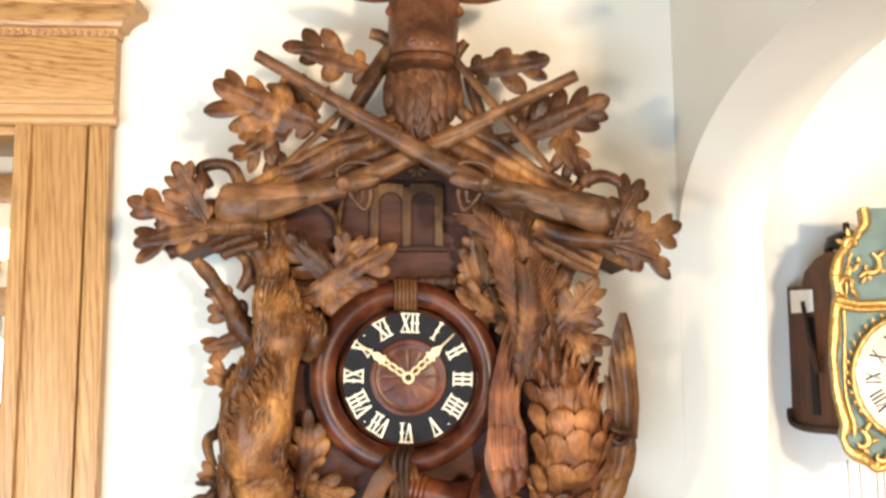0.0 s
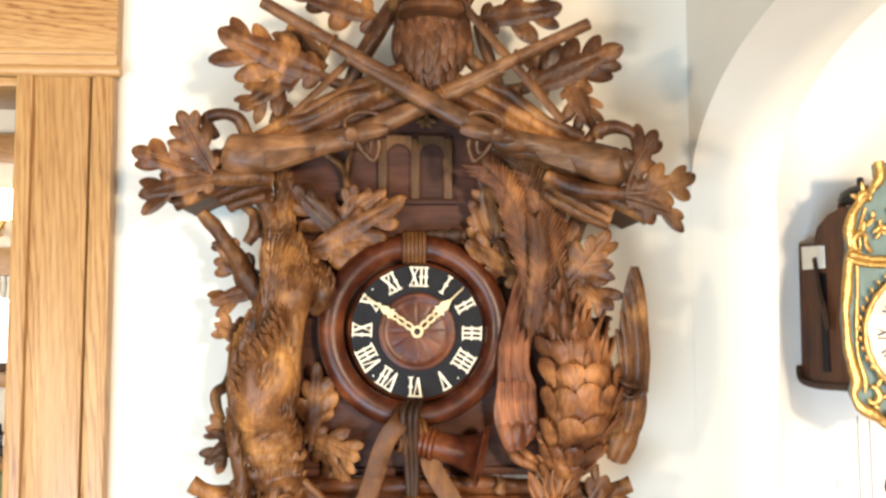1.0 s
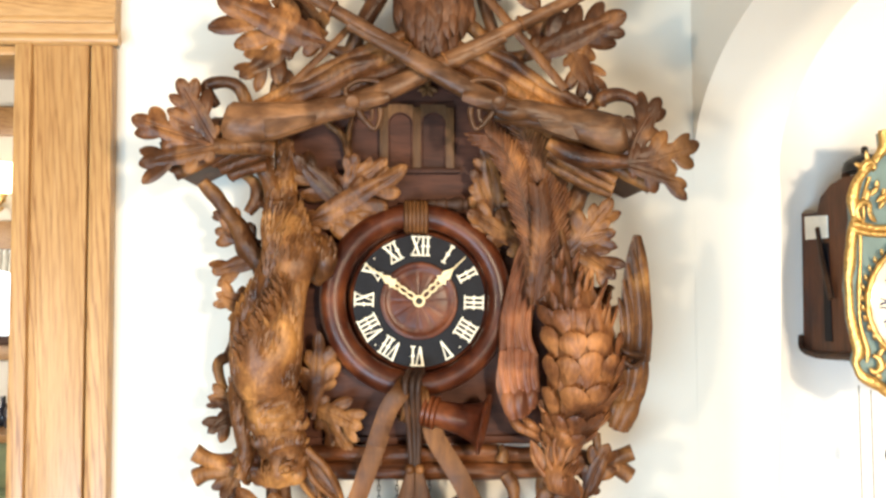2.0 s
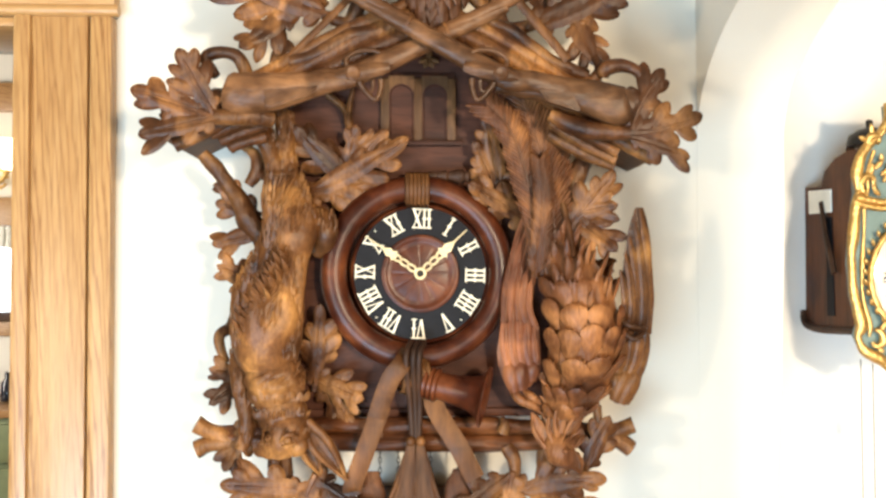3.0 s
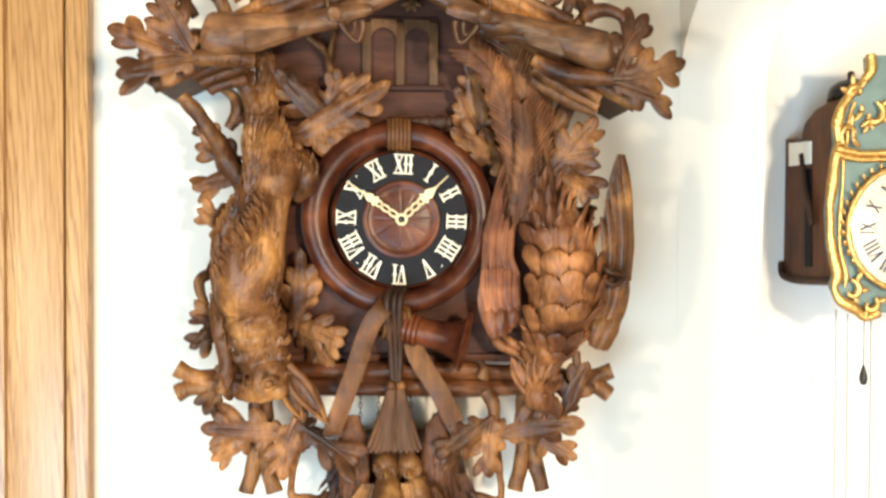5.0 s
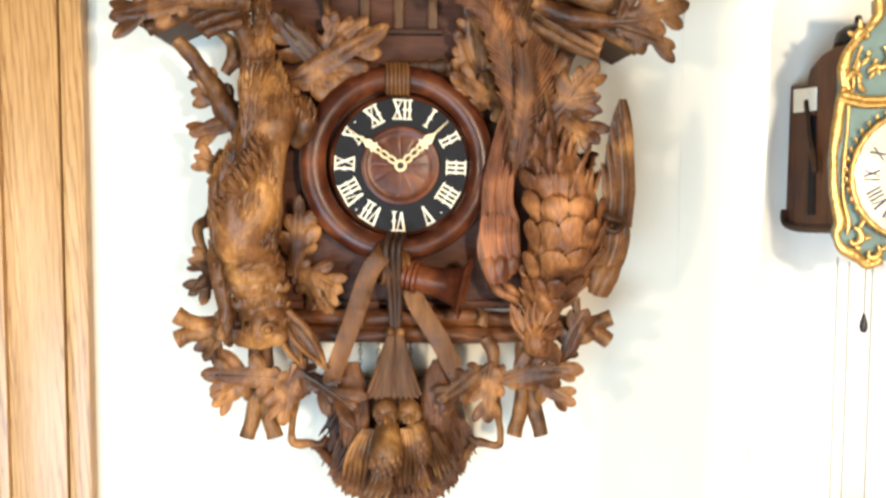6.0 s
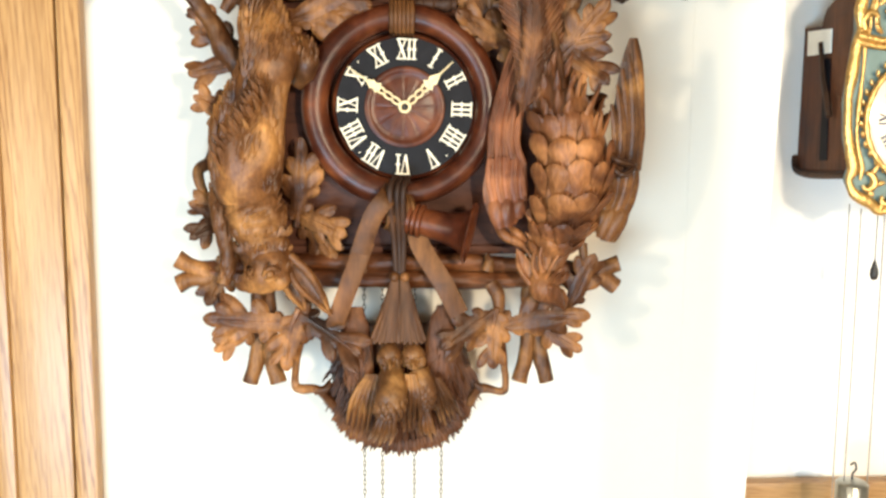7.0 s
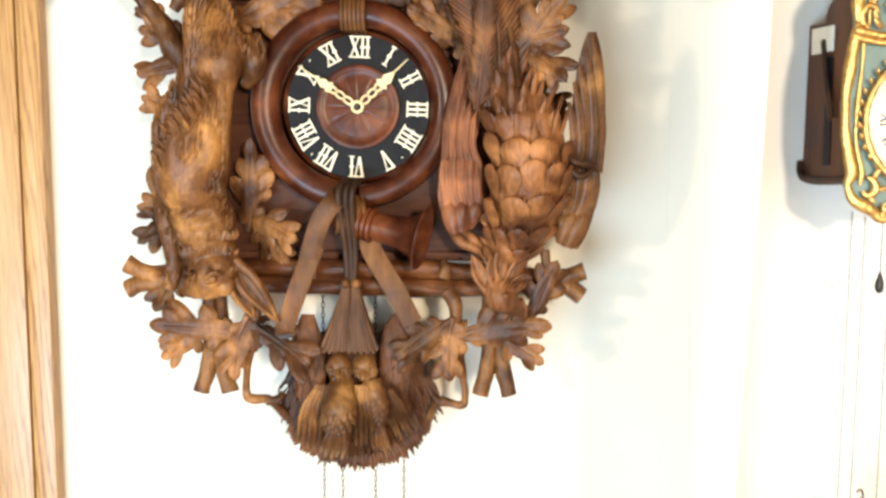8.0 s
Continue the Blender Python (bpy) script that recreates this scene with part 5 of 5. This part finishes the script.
# lower garland, one sprig each side
L((-0.154, -0.150, 1.252), (-0.273, -0.160, 1.263), 0.0608, 50, 4, 0.15)
L((-0.214, -0.145, 1.244), (-0.261, -0.155, 1.217), 0.0400, 51, 2, 0.2)
L((-0.238, -0.120, 1.349), (-0.272, -0.140, 1.276), 0.0480, 53, 3, 0.15)
L((-0.147, -0.152, 1.270), (-0.162, -0.160, 1.189), 0.0480, 56, 3, 0.15)
L((-0.139, -0.150, 1.262), (-0.060, -0.172, 1.212), 0.0540, 76, 3, 0.05, (-0.2, -1, 0.35))
limb(clock, "twig", [(-0.131, -0.140, 1.300), (-0.137, -0.145, 1.269), (-0.148, -0.140, 1.219), (-0.154, -0.130, 1.164), (-0.146, -0.130, 1.155), (-0.122, -0.125, 1.151), (-0.103, -0.110, 1.124)], [0.007, 0.008, 0.0065, 0.0060, 0.0066, 0.0060, 0.0062], BARK, 12, 6, 0.0035)
limb(clock, "twig", [(-0.128, -0.127, 1.150), (-0.112, -0.125, 1.153), (-0.105, -0.120, 1.161)], [0.006, 0.006, 0.005], BARK)
L((0.136, -0.150, 1.249), (0.257, -0.160, 1.265), 0.0608, 57, 4, 0.15)
L((0.195, -0.145, 1.244), (0.248, -0.155, 1.214), 0.0416, 58, 2, 0.2)
L((0.232, -0.140, 1.274), (0.264, -0.150, 1.350), 0.0512, 60, 3, 0.15)
L((0.127, -0.152, 1.270), (0.124, -0.160, 1.190), 0.0480, 62, 3, 0.15)
L((0.120, -0.150, 1.267), (0.051, -0.165, 1.221), 0.0576, 61, 3, 0.2)
limb(clock, "twig", [(0.120, -0.140, 1.307), (0.131, -0.145, 1.284), (0.136, -0.140, 1.226), (0.144, -0.130, 1.165), (0.139, -0.130, 1.149), (0.109, -0.125, 1.152), (0.094, -0.110, 1.126)], [0.010, 0.009, 0.0065, 0.0060, 0.0066, 0.0060, 0.0062], BARK, 12, 6, 0.0035)
limb(clock, "twig", [(0.113, -0.127, 1.150), (0.101, -0.125, 1.160)], [0.007, 0.004], BARK)
limb(clock, "twig", [(0.248, -0.140, 1.363), (0.250, -0.140, 1.339), (0.241, -0.140, 1.298)], [0.008, 0.007, 0.006], BARK)

# ---- straps, game bag, tassels and chains ----
def strap(pts, w, label="broad flat leather-brown strap"):
    """A flat band along a smooth line, thick enough to show its edge."""
    bm = bmesh.new()
    tube(bm, pts, w / 2, 8, 8, 0.14)
    return part("strap", bm, STRAP, clock, label)


strap([(-0.016, -0.150, 1.440), (-0.026, -0.180, 1.427), (-0.043, -0.180, 1.403), (-0.061, -0.168, 1.351), (-0.065, -0.164, 1.327)], 0.0256)
strap([(-0.053, -0.166, 1.370), (-0.065, -0.170, 1.338), (-0.078, -0.172, 1.302), (-0.093, -0.165, 1.261), (-0.094, -0.160, 1.253)], 0.0256)
strap([(0.014, -0.150, 1.393), (0.022, -0.158, 1.361), (0.051, -0.168, 1.314), (0.075, -0.165, 1.268)], 0.0272)
for dx in (-9, 3, 13):
    limb(clock, "cord", [V((-0.006, -0.160, 1.455)) + V(dx * 0.0008, 0, 0), V((-0.013, -0.180, 1.435)) + V(dx * 0.0008, 0, 0), V((-0.009, -0.155, 1.368)) + V(dx * 0.0006, 0, 0), V((-0.008, -0.155, 1.321)) + V(dx * 0.0004, 0, 0)], 0.0042, DARKWOOD, 8, 5, 0)

pouch_c = V((-0.004, -0.085, 1.171))
bm = bmesh.new()
rings = []
for i in range(15):
    s = i / 14
    z = 0.052 - 0.155 * s
    w = 0.1045 * math.sin(math.pi * min(0.93, 0.34 + 0.60 * s)) ** 0.8 * (0.72 + 0.28 * min(1.0, s / 0.30))
    ring = []
    for k in range(40):
        a = 2 * math.pi * k / 40
        ring.append(pouch_c + V(w * math.cos(a), (-0.050 * (0.55 + 0.45 * math.sin(math.pi * s)) * math.sin(a)) if math.sin(a) > 0 else 0.0835, z + 0.004 * noise.noise(V(k, i * 2.0, 0))))
    rings.append(ring)
loft(bm, rings)
pouch = part("game_bag", bm, BAGHAIR, clock, "carved shaggy game bag with a fringe of hair")
rng = random.Random(31)
bm = bmesh.new()
for k in range(620):
    s = rng.random() ** 0.85
    u = rng.uniform(-1, 1)
    z = 0.046 - 0.132 * s
    w = 0.1045 * math.sin(math.pi * min(0.93, 0.34 + 0.60 * (0.052 - z) / 0.155)) ** 0.8 * (0.72 + 0.28 * min(1.0, s / 0.30))
    c = pouch_c + V(w * u, -0.050 * math.sqrt(max(0, 1 - u * u)) * (0.55 + 0.45 * math.sin(math.pi * s)) - 0.0005, z)
    d = V(u * 0.62 + rng.uniform(-0.08, 0.08), -0.04, -1).normalized()
    petal(bm, c, c + d * rng.uniform(0.022, 0.040), (u, -1.0, 0.1), rng.uniform(0.0045, 0.0075), 0.0030, 0.002, 0.0, 6, 3, 0.8)
# the ragged edge: pointed locks all round
for k in range(64):
    a = math.pi * (-0.10 + 1.20 * (k + 0.5) / 64)
    c = pouch_c + V(-0.088 * math.cos(a), -0.012 - 0.026 * max(0.0, math.sin(a)), -0.030 - 0.064 * max(-0.6, math.sin(a)))
    d = V(-0.8 * math.cos(a), 0.0, -0.55 - 0.5 * max(0.0, math.sin(a))).normalized()
    petal(bm, c, c + d * rng.uniform(0.018, 0.028), (-0.4 * math.cos(a), -1, 0), 0.0100, 0.0034, 0.003, 0, 6, 5, 0.95)
tagged(part("fringe", bm, BAGHAIR, pouch), kind="stuff")
# furry flaps that the straps end in
for pts in ([(-0.068, -0.138, 1.274), (-0.068, -0.142, 1.244), (-0.066, -0.142, 1.195), (-0.059, -0.140, 1.141)], [(0.053, -0.138, 1.276), (0.052, -0.142, 1.243), (0.050, -0.142, 1.194), (0.048, -0.140, 1.140)]):
    bm = bmesh.new()
    radii = [0.0085, 0.0195, 0.0215, 0.0130]
    tube(bm, pts, radii, 24, 8, 0.45, 0.003, (0, 1, 0), (80, 80, 40))
    fur(bm, pts, radii, 150, rng, (0.0, 0.98), (0.010, 0.020), (0.003, 0.005), (0.0, -1.0), 0.45, 0.0006)
    part("bag_flap", bm, BAGHAIR, pouch, "furry flap below the strap")
# two small birds hung over the bag: head, breast, wings of long quills, tail
rng = random.Random(41)


def small_bird(head, crown, body, body_r, tail, left, right):
    bm = bmesh.new()
    h = V(head)
    tube(bm, [V(crown), h, h.lerp(V(body[0]), 0.7)], [0.007, 0.0165, 0.011], 18, 7, 0.9, 0.0012, (0, 1, 0), (150, 150, 150))
    fur(bm, [V(crown), h, h.lerp(V(body[0]), 0.7)], [0.007, 0.0165, 0.011], 60, rng, (0.05, 0.95), (0.006, 0.010), (0.003, 0.0045), (0.3, -1.0), 0.9, 0.001)
    for sg in (-1, 1):
        bmesh.ops.create_icosphere(bm, subdivisions=2, radius=0.0026, matrix=Matrix.Translation(h + V(sg * 0.0075, -0.0135, -0.003)))
    tube(bm, [h + V(0, -0.013, -0.006), h + V(0.001, -0.021, -0.012), h + V(0.001, -0.020, -0.017)], [0.0040, 0.0025, 0.0006], 8, 3)
    tube(bm, body, body_r, 22, 7, 0.85, 0.0022, (0, 1, 0), (130, 130, 130))
    rows = spline([(*p, r) for p, r in zip(body, body_r)], 10)
    for k in range(44):
        q = rows[int((len(rows) - 1) * (0.08 + 0.84 * k / 44))]
        a = math.pi * (0.12 + 0.76 * ((k * 0.382) % 1.0))
        out = V(math.cos(a), -math.sin(a) * 0.85, 0)
        c = V(q[:3]) + out * (q[3] - 0.001)
        petal(bm, c, c + out * 0.0025 + V(0, 0, -0.014), out, 0.0095, 0.0026, 0.002, 0, 6, 5, 0.5, 0.0, 1.4)
    bird = part("carved_small_bird", bm, FUR, pouch, "small carved bird hung over the bag")
    for pts, n, wide in (tail, left, right):
        if n:
            bm = bmesh.new()
            a, m, b = (V(p) for p in pts)
            for k in range(n):
                u = (k / (n - 1) - 0.5) * wide
                quills(bm, [([a + V(0.45 * u, 0, 0), m + V(0.9 * u, -0.002 * (k % 2), 0), b + V(u, -0.002 * (k % 2), 0.55 * abs(u) + rng.uniform(0.0, 0.012))], (0.50 * wide / n, 0.64 * wide / n, 0.22 * wide / n))], 0.5)
            part("bird_wing" if pts is not tail[0] else "bird_tail", bm, FUR, bird)


small_bird((-0.021, -0.174, 1.215), (-0.023, -0.160, 1.223), [(-0.018, -0.166, 1.191), (-0.018, -0.180, 1.171), (-0.020, -0.186, 1.152), (-0.023, -0.170, 1.126)], [0.015, 0.0205, 0.0225, 0.012],
           (((-0.023, -0.176, 1.138), (-0.028, -0.172, 1.106), (-0.036, -0.152, 1.068)), 5, 0.030),
           (((-0.044, -0.160, 1.183), (-0.058, -0.162, 1.148), (-0.068, -0.142, 1.083)), 5, 0.030), (((-0.004, -0.166, 1.176), (-0.001, -0.160, 1.146), (-0.004, -0.150, 1.110)), 3, 0.012))
small_bird((0.011, -0.168, 1.213), (0.008, -0.156, 1.224), [(0.019, -0.160, 1.189), (0.026, -0.166, 1.167), (0.031, -0.158, 1.137)], [0.015, 0.0175, 0.010],
           (((0.028, -0.158, 1.133), (0.031, -0.154, 1.103), (0.036, -0.142, 1.077)), 4, 0.020),
           (((0.008, -0.178, 1.188), (0.011, -0.178, 1.152), (0.010, -0.155, 1.090)), 4, 0.022), (((0.040, -0.166, 1.179), (0.054, -0.160, 1.146), (0.066, -0.140, 1.098)), 5, 0.028))
# tassels
knot = V((-0.007, -0.155, 1.319))
for sg in (-1, 1):
    bm = bmesh.new()
    a = knot + V(sg * 0.006, 0, -0.004)
    b2 = V((-0.026, -0.158, 1.234)) if sg < 0 else V((0.008, -0.158, 1.234))
    tube(bm, [a, a.lerp(b2, 0.3), a.lerp(b2, 0.7), b2], [0.006, 0.010, 0.016, 0.0205], 16, 5, 0.55)
    for k in range(11):
        u = k / 10 - 0.5
        e = b2 + V(u * 0.040, -0.014 * (1 - 3 * u * u), -0.003 - 0.003 * (k % 2))
        tube(bm, [a + V(u * 0.008, -0.005, 0), a.lerp(e, 0.5) + V(0, -0.004, 0), e], [0.0016, 0.0022, 0.0030], 6, 3)
    part("tassel", bm, STRAP, clock, "carved fluted tassel")
    bm = bmesh.new()
    bmesh.ops.create_icosphere(bm, subdivisions=2, radius=0.0075, matrix=Matrix.Translation(knot + V(sg * 0.007, -0.004, 0)))
    part("knot", bm, STRAP, clock)


def chain(x_top, z_bottom):
    """A hanging chain of flat wire links."""
    bm = bmesh.new()
    x, y, z = x_top
    k = 0
    while z > z_bottom:
        h = V(1, 0, 0) if k % 2 else V(0, 1, 0)
        c = V(x, y, z)
        tube(bm, [c + h * (0.0022 * math.sin(j * math.pi / 4)) + V(0, 0, 0.0048 * math.cos(j * math.pi / 4)) for j in range(9)], 0.0007, 4, 1)
        z -= 0.0075
        k += 1
    return part("chain", bm, IRON, clock, "thin dark iron weight chain")


for q in ((-0.059, -0.060, 1.296), (-0.032, -0.060, 1.296), (0.016, -0.060, 1.296), (0.057, -0.060, 1.295)):
    chain(q, 0.62)

# ---- gilded bracket clock beyond the arch ----
gilt = thing("wall_clock", (0.86, 0.18, 1.40), "gilded and teal wall clock with a brown wooden case", "clock")
GX = (0.844, 0.055, 1.542)[0]
bm = bmesh.new()
side = [(0.745, 0.293, 1.713), (0.745, 0.228, 1.709), (0.745, 0.214, 1.735), (0.745, 0.172, 1.754), (0.745, 0.123, 1.762), (0.745, 0.079, 1.760), (0.745, 0.083, 1.456), (0.745, 0.243, 1.448), (0.745, 0.299, 1.456), (0.745, 0.311, 1.472)]
prism(bm, [(p[0], min(p[1], 0.297), p[2]) for p in side], (0.17, 0, 0))
part("case", bm, SIDEWOOD, gilt, "brown wooden case side")
bm = bmesh.new()
tube(bm, [(0.742, 0.302, 1.478), (0.742, 0.292, 1.454), (0.742, 0.236, 1.446), (0.742, 0.097, 1.451)], 0.007, 8, 4)
part("base_moulding", bm, DARKWOOD, gilt)
bm = bmesh.new()
tube(bm, [(0.738, 0.213, 1.679), (0.738, 0.196, 1.621), (0.738, 0.178, 1.580), (0.738, 0.166, 1.549)], [0.006, 0.007, 0.008, 0.007], 8, 4, 0.6, 0, (1, 0, 0))
part("latch", bm, DARKWOOD, gilt)
bm = bmesh.new()
prism(bm, [(0.743, 0.206, 1.651), (0.743, 0.184, 1.650), (0.743, 0.177, 1.473), (0.743, 0.204, 1.472)], (0.004, 0, 0))
part("slot", bm, BLACK, gilt)
bm = bmesh.new()
prism(bm, [(0.740, 0.270, 1.705), (0.740, 0.181, 1.700), (0.740, 0.180, 1.659), (0.740, 0.268, 1.661)], (0.003, 0, 0))
part("paper_tag", bm, PAPER, gilt, "small white paper tag")
bm = bmesh.new()
lathe(bm, (0.785, 0.126, 1.783), (0, 0, 1), [(0.036, -0.012), (0.038, -0.008), (0.034, 0.006), (0.02, 0.016), (0.006, 0.02), (0.006, 0.03), (0.004, 0.033)], 24)
part("bell", bm, IRON, gilt, "dark bell on top")
bm = bmesh.new()
lathe(bm, (0.760, 0.145, 1.767), (0, 0, 1), [(0.006, -0.01), (0.008, 0.0), (0.005, 0.008), (0.006, 0.014), (0.003, 0.018)], 12)
part("finial", bm, DARKWOOD, gilt)
bm = bmesh.new()
lathe(bm, (0.785, 0.126, 1.783), (0, 0, 1), [(0.006, -0.05), (0.005, 0.0)], 10)
part("bell_post", bm, IRON, gilt)

# front: waisted outline, mirrored about its middle
half = [(0.777, 0.055, 1.831), (0.779, 0.055, 1.805), (0.762, 0.055, 1.781), (0.736, 0.055, 1.752), (0.723, 0.055, 1.719), (0.725, 0.055, 1.683), (0.722, 0.055, 1.667), (0.716, 0.055, 1.615), (0.712, 0.055, 1.568), (0.716, 0.055, 1.512), (0.727, 0.055, 1.465), (0.721, 0.055, 1.445), (0.731, 0.055, 1.423), (0.759, 0.055, 1.407), (0.774, 0.055, 1.394), (0.798, 0.055, 1.401)]
half = [V(p) for p in half]
mirror = [V(2 * GX - p.x, p.y, p.z) for p in half]
bm = bmesh.new()
inner = [V(p.x + 0.007, p.y, p.z) for p in half]
prism(bm, [*inner, *[V(2 * GX - p.x, p.y, p.z) for p in reversed(inner)]], (0, 0.03, 0))
front = part("front", bm, TEAL, gilt, "teal painted front with gilt scrollwork")
for name, edge in (("gilt_frame", half), ("gilt_frame", mirror)):
    bm = bmesh.new()
    tube(bm, [p + V(0, -0.006, 0) for p in edge], [0.0080 + 0.002 * math.sin(2.1 * k) for k in range(len(edge))], 10, 5, 0.9, 0.002)
    part(name, bm, GOLD, front)
for edge, sg in ((half, 1), (mirror, -1)):
    bm = bmesh.new()
    tube(bm, [p + V(sg * (0.017 + 0.003 * math.sin(1.7 * k)), -0.004, 0) for k, p in enumerate(edge[3:12])], [0.0034 + 0.0012 * math.sin(2.9 * k) for k in range(9)], 8, 5, 0.9, 0.001)
    part("gilt_inner_frame", bm, GOLD, front)
gc = V((0.839, 0.045, 1.542))
gc.x = GX
bm = bmesh.new()
lathe(bm, gc + V(0, 0.004, 0), (0, -1, 0), [(0.101, -0.01), (0.101, 0.004), (0.088, 0.008), (0.05, 0.011), (0.01, 0.012)], 48)
gdial = part("dial", bm, ENAMEL, front, "white enamel dial with blue numerals")
bm = bmesh.new()
ring = [gc + V(0.104 * math.cos(k * math.pi / 24), -0.004, 0.104 * math.sin(k * math.pi / 24)) for k in range(49)]
tube(bm, ring, [0.0042 + 0.0012 * (k % 2) for k in range(49)], 8, 2)
part("bezel", bm, GOLD, front)
for k, text in enumerate(ROMAN):
    numeral(text, k, 0.072, 0.026, gdial, gc, 0.0, INK, gc.y - 0.0085, 0.8, False)
Z0 = gc.z


def gilt_tube(pts, radii, sub=4):
    bm = bmesh.new()
    tube(bm, pts, radii, 8, sub)
    part("gilt_scroll", bm, GOLD, front)


def gilt_leaf(base, tip, wide):
    bm = bmesh.new()
    petal(bm, base, tip, (0, -1, 0), wide, 0.004, 0.003, 0.1, 6, 5, 0.6)
    part("gilt_leaf", bm, GOLD, front)


for sg in (-1, 1):
    def g(x, z):
        return V(GX + sg * x, 0.046, z)
    gilt_tube([g(0.126, Z0 + 0.132), g(0.08, Z0 + 0.124), g(0.002, Z0 + 0.128)], [0.008, 0.006, 0.007])
    gilt_tube([g(0.124, Z0 + 0.122), g(0.08, Z0 + 0.114), g(0.002, Z0 + 0.118)], [0.006, 0.005, 0.005])
    for cx, cz, r, t0, t1 in ((0.100, Z0 + 0.156, 0.021, -1.3, 3.4), (0.064, Z0 + 0.188, 0.023, 1.9, 6.4), (0.090, Z0 + 0.224, 0.015, -0.4, 3.8), (0.096, Z0 - 0.104, 0.019, 1.6, 5.8), (0.064, Z0 - 0.126, 0.016, 2.4, 6.6)):
        curl = [g(cx + r * (1 - 0.10 * j) * math.cos(t0 + (t1 - t0) * j / 8), cz + r * (1 - 0.10 * j) * math.sin(t0 + (t1 - t0) * j / 8)) for j in range(9)]
        gilt_tube(curl, [0.0030, 0.0052, 0.0066, 0.0068, 0.0060, 0.0050, 0.0040, 0.0034, 0.0042], 3)
        for j in (1, 3, 5):
            away = (curl[j] - g(cx, cz)).normalized()
            gilt_leaf(curl[j], curl[j] + away * 0.017 + V(0, -0.003, 0.004), 0.009)
    for j in range(16):
        a = 0.45 + 0.155 * j
        c = g(0.109 * math.sin(a), Z0 + 0.109 * math.cos(a))
        gilt_leaf(c, c + V(sg * 0.006 * math.sin(a), -0.004, 0.011), 0.007)
    for j in range(6):
        c = g(0.084 + 0.008 * math.sin(j * 2.0), Z0 + 0.135 + 0.011 * j)
        gilt_leaf(c, c + V(sg * 0.016 * math.cos(j), -0.004, 0.014), 0.009)

# cords, pull and weight
for top, z1 in (((0.761, 0.120, 1.401), 0.70), ((0.782, 0.120, 1.393), 0.86), ((0.824, 0.120, 1.401), 0.70)):
    limb(gilt, "cord", [top, (top[0] + 0.001, top[1], (top[2] + z1) / 2), (top[0], top[1], z1)], 0.0012, CORD, 6, 4, 0)
pull = V((0.801, 0.100, 1.288))
limb(gilt, "pull_cord", [(pull.x, pull.y, 1.42), (pull.x, pull.y, 1.36), pull + V(0, 0, 0.01)], 0.0010, IRON, 6, 4, 0)
bm = bmesh.new()
lathe(bm, pull, (0, 0, 1), [(0.001, 0.020), (0.003, 0.014), (0.0065, 0.002), (0.0072, -0.006), (0.005, -0.014), (0.001, -0.016)], 16)
part("pull", bm, IRON, gilt, "small dark pear-shaped pull")
wt = V((0.797, 0.120, 0.908))
bm = bmesh.new()
lathe(bm, wt, (0, 0, 1), [(0.022, -0.12), (0.028, -0.118), (0.028, -0.004), (0.024, 0.0), (0.004, 0.004)], 32)
weight = part("weight", bm, STEEL, gilt, "grey metal drum weight on a hook")
bm = bmesh.new()
tube(bm, [wt + V(0, 0, -0.001), wt + V(0, 0, 0.014), wt + V(0.006, 0, 0.022), wt + V(0.003, 0, 0.034), wt + V(-0.005, 0, 0.030)], 0.0018, 8, 4)
part("hook", bm, IRON, weight)
